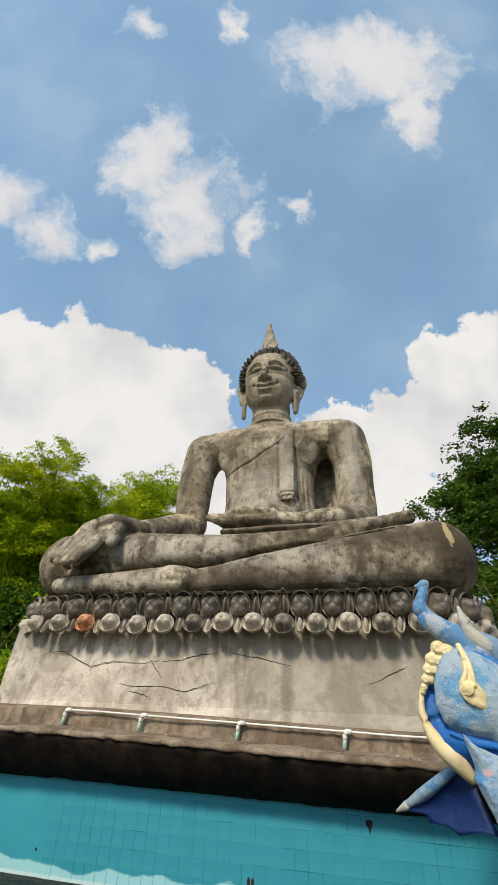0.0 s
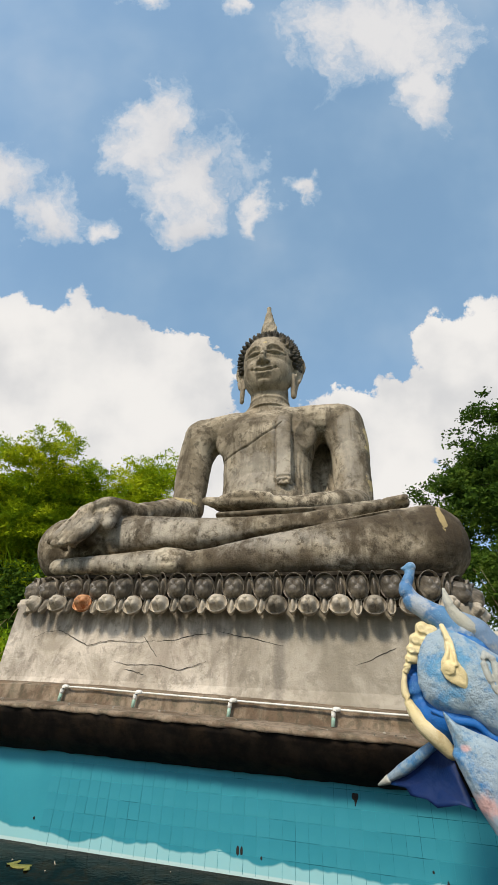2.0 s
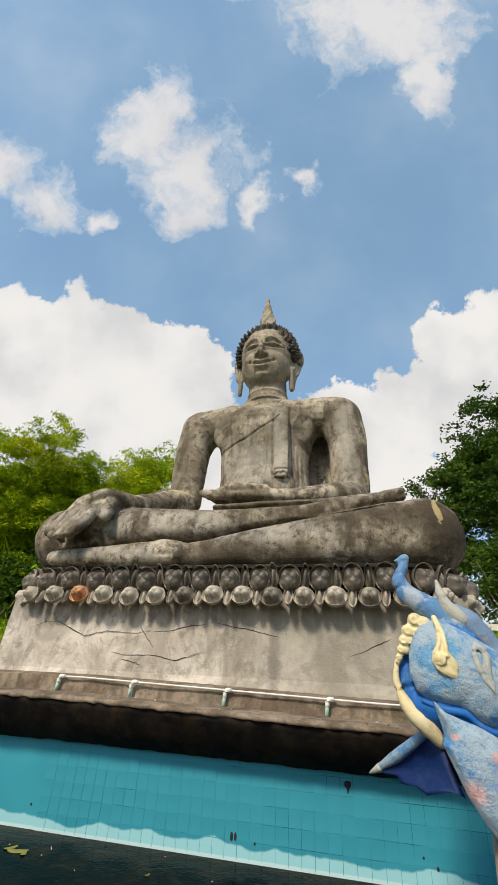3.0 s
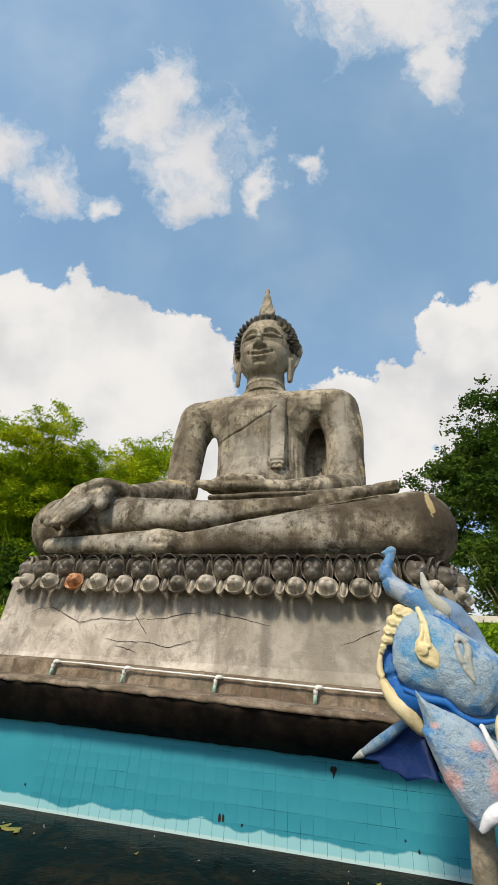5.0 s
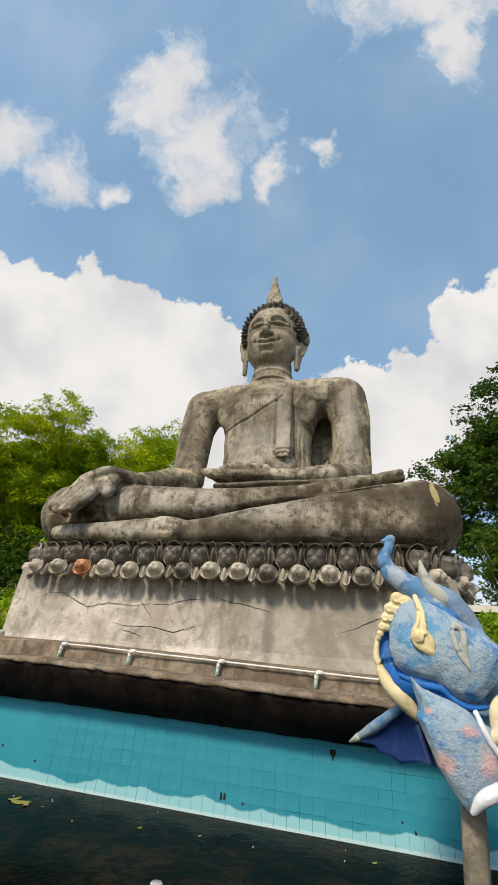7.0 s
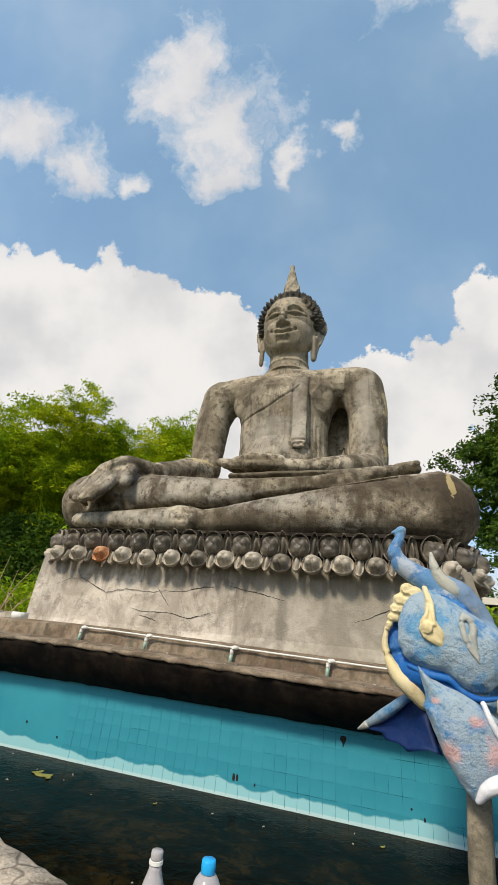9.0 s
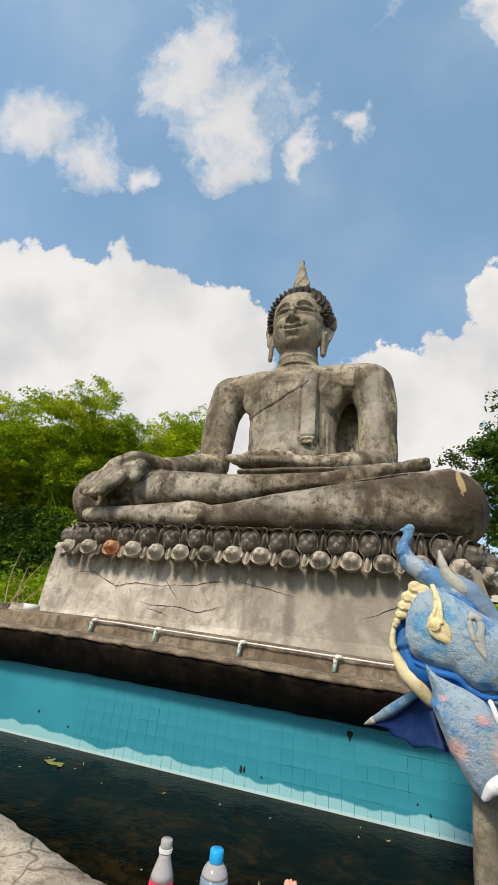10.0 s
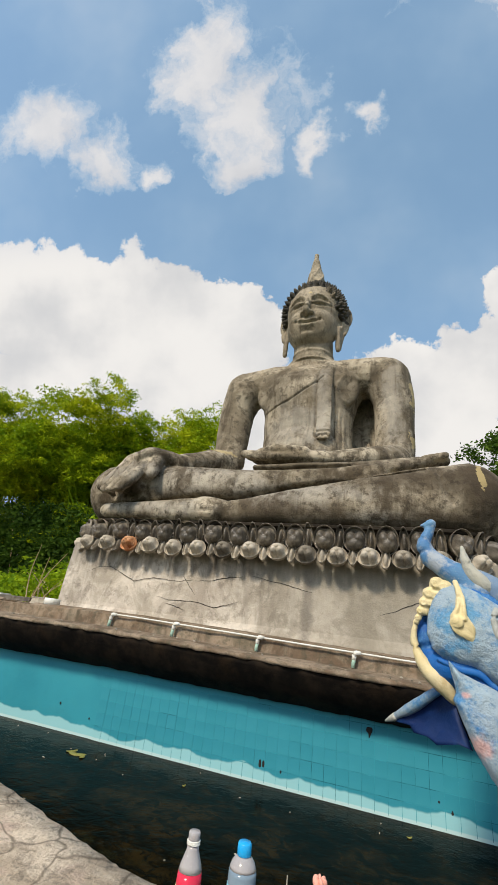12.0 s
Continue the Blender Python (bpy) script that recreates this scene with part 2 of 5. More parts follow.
def uneven_dark(a, c):
    r = a.node("ShaderNodeObjectInfo").outputs["Random"]
    return a.mix(a.math("MULTIPLY", a.step(r, 0.35, 0.75), 0.55), c, (0.075, 0.066, 0.052))


M_PETAL = weathered("petal_cement", (0.44, 0.395, 0.32), (0.20, 0.178, 0.14), (0.08, 0.07, 0.055), 0.4, 2.0, extra=uneven)
M_PETAL_DARK = weathered("petal_cement_dark", (0.29, 0.25, 0.19), (0.10, 0.085, 0.064), (0.028, 0.022, 0.016), 0.6, 2.0, extra=uneven_dark)
M_PETAL_DARK.node_tree.nodes["Principled BSDF"].inputs["Roughness"].default_value = 0.34
M_PETAL_DARK.node_tree.nodes["Principled BSDF"].inputs["Specular IOR Level"].default_value = 0.5
# core cement, near-black: the shade between the petals is put into its colour
M_CORE = weathered("core_cement_gap_shade", (0.05, 0.042, 0.032), (0.022, 0.018, 0.014), (0.025, 0.021, 0.016), 0.5, 2.0)
M_RUST = weathered("petal_rust", (0.62, 0.36, 0.20), (0.34, 0.13, 0.05), (0.16, 0.06, 0.03), 0.3, 4.0, tint=(0.6, 0.36, 0.2))
M_LEDGE = weathered("ledge_cement", (0.29, 0.23, 0.168), (0.145, 0.105, 0.072), (0.06, 0.066, 0.046), 0.45, 2.0, tint=(0.22, 0.15, 0.09))
# mould with brown runs; the underside's shade is also put into this near-black
M_FASCIA = weathered("fascia_mould_and_shade", (0.022, 0.016, 0.011), (0.006, 0.005, 0.004), (0.003, 0.003, 0.003), 0.6, 1.5, tint=(0.035, 0.022, 0.012))
def patched(a, c):
    n = a.node("ShaderNodeTexVoronoi")
    n.feature = "DISTANCE_TO_EDGE"
    warp = a.node("ShaderNodeVectorMath", operation="ADD")
    tex = a.node("ShaderNodeTexNoise")
    feed(a.t, tex.inputs["Vector"], a.p)
    tex.inputs["Scale"].default_value = 4.0
    feed(a.t, warp.inputs[0], a.p)
    feed(a.t, warp.inputs[1], a.scaled(tex.outputs["Color"], 0.22, 0.22, 0.22))
    feed(a.t, n.inputs["Vector"], warp.outputs[0])
    n.inputs["Scale"].default_value = 4.2
    return a.mix(a.math("MULTIPLY", a.step(n.outputs["Distance"], 0.035, 0.0), 0.7), c, (0.12, 0.095, 0.07))


M_RIM = weathered("rim_cement", (0.62, 0.52, 0.40), (0.38, 0.31, 0.23), (0.16, 0.135, 0.105), 0.15, 3.0, tint=(0.52, 0.38, 0.31), mottle=0.6, grain=0.03, extra=patched)
M_POST = weathered("post_cement", (0.29, 0.25, 0.18), (0.15, 0.132, 0.095), (0.09, 0.08, 0.06), 0.5, 3.0)
M_CRACK = Mat("crack_shadow", 1.0).done((0.03, 0.027, 0.024))


def pool_paint(name, per_piece):
    a = Mat(name, 0.45)
    c = a.mix(a.step(a.noise(0.9, 5, 0.55), 0.3, 0.7), (0.022, 0.215, 0.285), (0.036, 0.285, 0.36))
    c = a.mix(a.math("MULTIPLY", a.step(a.noise(3.0, 6, 0.6), 0.5, 0.8), 0.35), c, (0.055, 0.30, 0.34))
    if per_piece:
        r = a.node("ShaderNodeObjectInfo").outputs["Random"]
        c = a.mix(a.math("MULTIPLY", r, 0.22), c, (0.05, 0.31, 0.40))
    c = a.mix(a.math("MULTIPLY", a.step(a.noise(25.0, 4, 0.6), 0.66, 0.75), 0.3), c, (0.03, 0.14, 0.16))
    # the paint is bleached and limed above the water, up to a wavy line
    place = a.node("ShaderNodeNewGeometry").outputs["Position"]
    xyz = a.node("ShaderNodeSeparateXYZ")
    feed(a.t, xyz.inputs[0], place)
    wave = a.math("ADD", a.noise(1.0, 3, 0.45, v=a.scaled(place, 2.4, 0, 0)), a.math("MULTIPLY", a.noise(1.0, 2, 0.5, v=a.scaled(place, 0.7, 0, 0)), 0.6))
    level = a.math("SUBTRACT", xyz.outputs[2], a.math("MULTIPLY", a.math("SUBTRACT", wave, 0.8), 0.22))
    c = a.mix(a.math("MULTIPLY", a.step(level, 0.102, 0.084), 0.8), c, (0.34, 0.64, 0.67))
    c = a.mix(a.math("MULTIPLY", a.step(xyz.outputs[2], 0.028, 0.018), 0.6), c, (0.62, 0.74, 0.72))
    return a.done(c, a.noise(30.0, 5, 0.6), 0.0015, a.math("ADD", 0.35, a.math("MULTIPLY", a.noise(5.0), 0.3)))


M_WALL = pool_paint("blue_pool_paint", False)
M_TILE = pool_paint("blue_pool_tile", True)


def joint_material():
    """Dark joints that brushed-on paint has filled here and there, more so in the west."""
    a = Mat("dark_joint", 0.9)
    xyz = a.node("ShaderNodeSeparateXYZ")
    feed(a.t, xyz.inputs[0], a.p)
    k = a.math("SUBTRACT", a.noise(2.6, 5, 0.6), a.math("MULTIPLY", xyz.outputs[0], 0.055))
    return a.done(a.mix(a.step(k, 0.36, 0.56), (0.012, 0.115, 0.15), (0.046, 0.31, 0.385)))


M_GROUT = joint_material()


def water_material():
    a = Mat("murky_water", 0.06)
    c = a.mix(a.step(a.noise(2.6, 8, 0.72, warp=0.6), 0.40, 0.66), (0.003, 0.0035, 0.002), (0.020, 0.014, 0.005))
    c = a.mix(a.math("MULTIPLY", a.step(a.noise(9.0, 7, 0.75, warp=0.8), 0.47, 0.57), 0.85), c, (0.003, 0.0045, 0.0035))
    c = a.mix(a.math("MULTIPLY", a.step(a.noise(4.0, 6, 0.7), 0.56, 0.72), 0.5), c, (0.020, 0.022, 0.009))
    c = a.mix(a.math("MULTIPLY", a.step(a.noise(26.0, 4, 0.6), 0.62, 0.74), 0.4), c, (0.03, 0.028, 0.015))
    a.b.inputs["IOR"].default_value = 1.33
    a.b.inputs["Specular IOR Level"].default_value = 0.025
    relief = a.math("ADD", a.noise(11.0, 4, 0.6, warp=0.5), a.math("MULTIPLY", a.noise(40.0, 3, 0.6), 0.3))
    return a.done(c, relief, 0.0035)


M_WATER = water_material()


def leaf_material(name, bright, dark, old, through_light=0.35):
    a = Mat(name, 0.8)
    r = a.node("ShaderNodeNewGeometry").outputs["Random Per Island"]
    c = a.mix(r, dark, bright)
    c = a.mix(a.step(a.noise(0.45, 3, 0.5), 0.45, 0.7), c, a.mix(r, bright, old))
    c = a.mix(a.math("MULTIPLY", a.step(a.noise(1.5, 3, 0.5), 0.46, 0.58), 0.75), c, dark)
    m = a.done(c)
    thin = a.node("ShaderNodeBsdfTranslucent")
    feed(a.t, thin.inputs[0], a.mix(0.5, c, bright))
    both = a.node("ShaderNodeMixShader")
    both.inputs[0].default_value = through_light
    out = a.t.nodes["Material Output"]
    a.t.links.new(a.b.outputs[0], both.inputs[1])
    a.t.links.new(thin.outputs[0], both.inputs[2])
    a.t.links.new(both.outputs[0], out.inputs[0])
    return m


M_BAMBOO = leaf_material("bamboo_leaf", (0.50, 0.60, 0.010), (0.09, 0.19, 0.004), (0.64, 0.60, 0.02), 0.3)
M_TREE = leaf_material("broad_leaf", (0.085, 0.16, 0.014), (0.022, 0.055, 0.008), (0.12, 0.17, 0.022), 0.3)
M_BUSH = leaf_material("bush_leaf", (0.42, 0.55, 0.015), (0.10, 0.21, 0.01), (0.46, 0.46, 0.02))
M_BARK = weathered("bark", (0.14, 0.115, 0.085), (0.07, 0.055, 0.04), (0.03, 0.025, 0.02), 0.4, 3.0)
M_CANE = weathered("dry_cane", (0.52, 0.41, 0.24), (0.34, 0.25, 0.13), (0.10, 0.07, 0.04), 0.2, 5.0)


def ground_material():
    a = Mat("grassy_ground", 0.95)
    c = a.mix(a.step(a.noise(0.8, 6, 0.6), 0.4, 0.65), (0.05, 0.085, 0.015), (0.15, 0.12, 0.07))
    c = a.mix(a.step(a.noise(9.0, 5, 0.7), 0.5, 0.7), c, (0.03, 0.05, 0.012))
    return a.done(c, a.noise(16.0, 6, 0.7), 0.04)


M_GROUND = ground_material()


def paint(name, main, worn, deep, scale=7.0, rough=0.5, wear=(0.52, 0.70), grain=0.006):
    a = Mat(name, rough)
    c = a.mix(a.step(a.noise(scale * 0.5, 5, 0.6), 0.35, 0.68), main, deep)
    c = a.mix(a.math("MULTIPLY", a.step(a.noise(scale, 7, 0.7), *wear), 0.75), c, worn)
    c = a.mix(a.math("MULTIPLY", a.step(a.noise(scale * 9, 4, 0.6), 0.62, 0.75), 0.5), c, worn)
    relief = a.math("ADD", a.noise(26.0, 6, 0.7), a.math("MULTIPLY", a.noise(90.0, 3, 0.6), 0.4))
    return a.done(c, relief, grain)


def flecked_blue():
    """Sky-blue paint rubbed pale, with old pink paint showing in patches."""
    a = Mat("sky_blue_paint", 0.5)
    c = a.mix(a.step(a.noise(3.5, 5, 0.6), 0.35, 0.68), (0.11, 0.30, 0.50), (0.035, 0.18, 0.44))
    c = a.mix(a.math("MULTIPLY", a.step(a.noise(8.0, 7, 0.7), 0.36, 0.54), 0.8), c, (0.37, 0.44, 0.47))
    c = a.mix(a.math("MULTIPLY", a.step(a.noise(34.0, 6, 0.75), 0.52, 0.66), 0.6), c, (0.06, 0.17, 0.30))
    c = a.mix(a.math("MULTIPLY", a.step(a.noise(60.0, 4, 0.6), 0.60, 0.72), 0.5), c, (0.44, 0.56, 0.66))
    for centre, radius in (((0.72, -1.45, 0.785), (0.045, 0.2, 0.04)), ((0.93, -1.45, 0.80), (0.04, 0.2, 0.055)), ((0.86, -1.45, 0.93), (0.04, 0.2, 0.022)), ((0.68, -1.45, 1.0), (0.018, 0.2, 0.013))):
        c = a.mix(a.math("MULTIPLY", a.blot(centre, radius, 0.45, 22.0, 0.6), 0.7), c, (0.74, 0.40, 0.34))
    relief = a.math("ADD", a.noise(26.0, 6, 0.7), a.math("MULTIPLY", a.noise(90.0, 3, 0.6), 0.4))
    return a.done(c, relief, 0.013)


M_BLUE = flecked_blue()
M_DEEP = paint("deep_blue_paint", (0.002, 0.018, 0.09), (0.004, 0.042, 0.16), (0.0015, 0.013, 0.08), 5.0)
M_MIDBLUE = paint("royal_blue_paint", (0.012, 0.13, 0.42), (0.10, 0.28, 0.50), (0.006, 0.075, 0.32), 5.0)
M_CREAM = paint("cream_paint", (0.72, 0.60, 0.32), (0.50, 0.38, 0.18), (0.66, 0.58, 0.38), 9.0)
M_GREYBLUE = paint("grey_blue_paint", (0.20, 0.29, 0.40), (0.40, 0.39, 0.34), (0.14, 0.22, 0.34), 8.0)
M_GREYHORN = paint("grey_tusk_paint", (0.36, 0.38, 0.36), (0.20, 0.22, 0.22), (0.46, 0.45, 0.38), 9.0)
M_WHITE = paint("white_paint", (0.74, 0.75, 0.78), (0.48, 0.52, 0.60), (0.66, 0.66, 0.68), 9.0)
M_PINK = paint("pink_paint", (0.78, 0.36, 0.28), (0.60, 0.44, 0.44), (0.80, 0.42, 0.32), 9.0)
M_PVC = paint("white_plastic", (0.72, 0.72, 0.68), (0.45, 0.45, 0.38), (0.66, 0.66, 0.60), 12.0, 0.4)
M_PVC_GREEN = paint("green_stained_plastic", (0.38, 0.55, 0.46), (0.55, 0.58, 0.50), (0.25, 0.42, 0.33), 14.0, 0.5)
M_EAVE = paint("cream_board", (0.62, 0.58, 0.48), (0.45, 0.42, 0.36), (0.58, 0.55, 0.46), 2.0, 0.7)
M_HOUSE = weathered("grey_house_wall", (0.40, 0.39, 0.36), (0.30, 0.29, 0.27), (0.06, 0.06, 0.06), 0.3)
M_ROOF = weathered("grey_roof_sheet", (0.28, 0.28, 0.28), (0.20, 0.20, 0.20), (0.10, 0.10, 0.10), 0.3)


M_RED = paint("red_drink", (0.62, 0.03, 0.07), (0.55, 0.05, 0.08), (0.50, 0.02, 0.05), 5.0, 0.15, grain=0.0004)
M_CLEARWATER = paint("drinking_water", (0.20, 0.27, 0.33), (0.30, 0.40, 0.46), (0.13, 0.19, 0.26), 5.0, 0.1, grain=0.0004)
M_FROST = paint("cloudy_plastic", (0.40, 0.39, 0.39), (0.60, 0.58, 0.58), (0.30, 0.28, 0.29), 22.0, 0.15, grain=0.0004)
M_CAP = paint("blue_cap", (0.02, 0.38, 0.78), (0.06, 0.48, 0.80), (0.01, 0.30, 0.68), 9.0, 0.3, grain=0.0004)
M_LABEL = paint("pale_blue_label", (0.22, 0.50, 0.66), (0.35, 0.60, 0.70), (0.18, 0.45, 0.62), 9.0, 0.4, grain=0.0004)
M_LEAFLITTER = paint("yellow_green_leaf", (0.20, 0.21, 0.04), (0.10, 0.12, 0.02), (0.28, 0.26, 0.08), 12.0, 0.7)
M_TWIG = paint("pale_twig", (0.50, 0.45, 0.36), (0.32, 0.28, 0.20), (0.58, 0.54, 0.46), 12.0, 0.8)


# ---- mesh tools ----
def bm_to(mesh_name, bm, mats, smooth=True):
    me = bpy.data.meshes.new(mesh_name)
    bmesh.ops.recalc_face_normals(bm, faces=bm.faces[:])
    bm.to_mesh(me)
    bm.free()
    for m in mats if isinstance(mats, (list, tuple)) else (mats,):
        me.materials.append(m)
    if smooth:
        me.shade_smooth()
    return me


def part(name, bm, material, parent, label="", smooth=False):
    ob = new(name, bm_to(name, bm, material, smooth))
    ob.parent = parent
    return tagged(ob, label)


def thing(name, label, category, group="", kind="", at=(0, 0, 0)):
    ob = new(name)
    ob.location = at
    return tagged(ob, label, category, group, kind)


def solid(name, bm, material, label, category="", group="", kind="", smooth=False, at=None):
    ob = new(name, bm_to(name, bm, material, smooth))
    if at is not None:
        ob.location = at
    return tagged(ob, label, category, group, kind)


def box(bm, lo, hi, bevel=0.0):
    c = [(a + b) / 2 for a, b in zip(lo, hi)]
    s = [b - a for a, b in zip(lo, hi)]
    made = bmesh.ops.create_cube(bm, size=1.0, matrix=Matrix.Translation(c) @ Matrix.Diagonal((*s, 1)))
    if bevel:
        edges = list({e for v in made["verts"] for e in v.link_edges})
        bmesh.ops.bevel(bm, geom=edges, offset=bevel, segments=2, affect="EDGES", profile=0.5)
    return bm


def ball(bm, c, r, turn=(0, 0, 0), seg=20):
    m = Matrix.Translation(c) @ Euler([radians(a) for a in turn]).to_matrix().to_4x4() @ Matrix.Diagonal((*r, 1))
    bmesh.ops.create_uvsphere(bm, u_segments=seg, v_segments=max(8, seg // 2 + 2), radius=1.0, matrix=m)
    return bm


def blunt(v, power):
    return math.copysign(abs(v) ** power, v)


def tube(bm, pts, radii, seg=14, up=(0, 0, 1), cap=True, square=1.0):
    """A closed, tapering tube through points. A radius is a number or (across, along up)."""
    pts = [Vector(p) for p in pts]
    pairs = [(r, r) if isinstance(r, (int, float)) else r for r in radii]
    rings = []
    n = len(pts)
    for i, p in enumerate(pts):
        t = (pts[min(i + 1, n - 1)] - pts[max(i - 1, 0)]).normalized()
        u = Vector(up)
        if abs(t.dot(u)) > 0.95:
            u = Vector((0, 1, 0)) if abs(t.y) < 0.8 else Vector((1, 0, 0))
        side = t.cross(u).normalized()
        top = side.cross(t).normalized()
        a, b = pairs[i]
        steps = [(0.0, 1.0)]
        if cap and i == 0:
            steps = [(-0.96 * min(a, b), 0.25), (-0.7 * min(a, b), 0.72), (0.0, 1.0)]
        if cap and i == n - 1:
            steps = [(0.0, 1.0), (0.7 * min(a, b), 0.72), (0.96 * min(a, b), 0.25)]
        for off, k in steps:
            rings.append([bm.verts.new(p + t * off + side * (a * k * blunt(math.cos(q), square)) + top * (b * k * blunt(math.sin(q), square)))
                          for q in (2 * math.pi * j / seg for j in range(seg))])
    for r0, r1 in zip(rings, rings[1:]):
        for j in range(seg):
            bm.faces.new((r0[j], r0[(j + 1) % seg], r1[(j + 1) % seg], r1[j]))
    bm.faces.new(rings[0][::-1])
    bm.faces.new(rings[-1])
    return bm


def curve_pts(pts, n):
    """n points on a smooth line through pts."""
    pts = [Vector(p) for p in pts]
    ext = [2 * pts[0] - pts[1], *pts, 2 * pts[-1] - pts[-2]]
    out = []
    for k in range(n):
        s = k / (n - 1) * (len(pts) - 1)
        i = min(int(s), len(pts) - 2)
        f = s - i
        a, b, c, d = ext[i:i + 4]
        out.append(0.5 * (2 * b + (c - a) * f + (2 * a - 5 * b + 4 * c - d) * f * f + (3 * b - a - 3 * c + d) * f ** 3))
    return out


def spread(values, n):
    return [float(v) for v in np.interp(np.linspace(0, len(values) - 1, n), range(len(values)), values)]


def fused(bm, voxel, smooth=3, factor=0.5):
    """The skin of all closed shapes in bm together, as a new bmesh."""
    me = bpy.data.meshes.new("raw")
    bm.to_mesh(me)
    bm.free()
    ob = new("raw", me)
    r = ob.modifiers.new("skin", "REMESH")
    r.mode, r.voxel_size = "VOXEL", voxel
    s = ob.modifiers.new("soft", "SMOOTH")
    s.iterations, s.factor = smooth, factor
    dg = bpy.context.evaluated_depsgraph_get()
    done = bpy.data.meshes.new_from_object(ob.evaluated_get(dg))
    out = bmesh.new()
    out.from_mesh(done)
    bpy.data.objects.remove(ob)
    bpy.data.meshes.remove(me)
    bpy.data.meshes.remove(done)
    return out


def merge(target, bm, index):
    """Adds bm to target with material slot index."""
    for f in bm.faces:
        f.material_index = index
    me = bpy.data.meshes.new("joint")
    bm.to_mesh(me)
    bm.free()
    target.from_mesh(me)
    bpy.data.meshes.remove(me)


def ragged_profile(bm, xs, rows, jitter, seed):
    """A skin swept along x through a closed profile of (y, z), each point shaken."""
    rng = random.Random(seed)
    rings = []
    for x in xs:
        worn = [j * 2.2 * noise.noise((x * 2.3, seed * 3.1, 0)) for j in jitter]
        rings.append([bm.verts.new((x, y + w + rng.uniform(-j, j), z + rise(x) + rng.uniform(-j, j))) for (y, z), j, w in zip(rows, jitter, worn)])
    n = len(rows)
    for a, b in zip(rings, rings[1:]):
        for j in range(n):
            bm.faces.new((a[j], a[(j + 1) % n], b[(j + 1) % n], b[j]))
    bm.faces.new(rings[0][::-1])
    bm.faces.new(rings[-1])
    return bm


def rise(x):
    """The platform has settled: it stands some centimetres higher towards the west."""
    return max(-0.02, min(0.05, -0.024 * (x + 0.4)))


# ---- ground, pool and platform ----
def build_ground():
    bm = bmesh.new()
    for x0, x1, y0, y1, z in ((-900, 900, -900, 900, -0.25),):
        bm.faces.new([bm.verts.new(p) for p in ((x0, y0, z), (x1, y0, z), (x1, y1, z), (x0, y1, z))])
    solid("ground", bm, M_GROUND, "grassy earth with bare trodden patches", "ground", kind="structure")


def rim_line():
    return curve_pts([(-7.3, 0.25, 0), (-6.6, -0.35, 0), (-5.2, -1.0, 0), (-3.2, -1.75, 0), (-1.9, -2.27, 0), (-1.23, -2.49, 0), (-0.58, -2.70, 0), (-0.27, -2.775, 0),
                      (0.3, -2.86, 0), (2.0, -2.95, 0), (4.6, -2.9, 0), (6.0, -2.3, 0), (6.6, -1.2, 0), (6.7, 0.25, 0)], 170)


def build_water():
    bm = bmesh.new()
    shore = [(p.x, p.y - 0.08, 0) for p in rim_line()]
    bm.faces.new([bm.verts.new(p) for p in (*shore, (6.7, 0.10, 0), (-7.4, 0.10, 0))])
    solid("water", bm, M_WATER, "dark murky pool water with algae and floating specks", "water", kind="structure")


def build_pool_wall():
    bm = bmesh.new()
    box(bm, (-9.0, 0.0, -0.25), (7.0, 0.5, 0.72))
    wall = solid("pool_wall", bm, M_WALL, "sky-blue painted pool wall with small tiles and dark joints", "wall", kind="structure")
    bm = bmesh.new()
    box(bm, (-2.597, -0.0058, 0.012), (2.0, 0.02, 0.70))
    part("joint_bed", bm, M_GROUT, wall)
    bm = bmesh.new()
    box(bm, (-2.6, -0.008, -0.05), (2.0, 0.02, 0.009))
    part("wall_foot", bm, M_WALL, wall)
    bm = bmesh.new()
    for k in range(3):
        tube(bm, [(0.05 + 0.012 * k, -0.009, 0.545), (0.058, -0.009, 0.505 - 0.012 * k)], [0.013, 0.003], 8)
    ball(bm, (0.06, -0.008, 0.535), (0.026, 0.006, 0.022), seg=14)
    part("drain_stain", bm, M_CRACK, wall, "dark drain hole with a run of dirt")
    for x, z, h in ((-0.845, 0.135, 0.035), (-0.815, 0.14, 0.028), (-0.659, 0.115, 0.012), (0.648, 0.125, 0.02), (0.56, 0.17, 0.009), (-3.08, 0.24, 0.012), (-2.68, 0.165, 0.01)):
        bm = bmesh.new()
        ball(bm, (x, -0.007, z), (0.006 + h * 0.2, 0.003, h), seg=10)
        part("paint_blemish", bm, M_CRACK, wall)


def build_tiles():
    wall = bpy.data.objects["pool_wall"]
    bm = bmesh.new()
    box(bm, (-0.0485, -0.004, -0.0545), (0.0485, 0.012, 0.0545))
    me = bm_to("tile", bm, M_TILE, False)
    rng = random.Random(4)
    for i in range(46):
        for j in range(6):
            ob = new("tile", me)
            ob.parent = wall
            ob.location = (-2.55 + 0.1 * i, -0.004 + rng.uniform(-0.0012, 0.0012), 0.064 + 0.1135 * j)
            ob.rotation_euler = (rng.uniform(-0.006, 0.006), rng.uniform(-0.004, 0.004), rng.uniform(-0.006, 0.006))


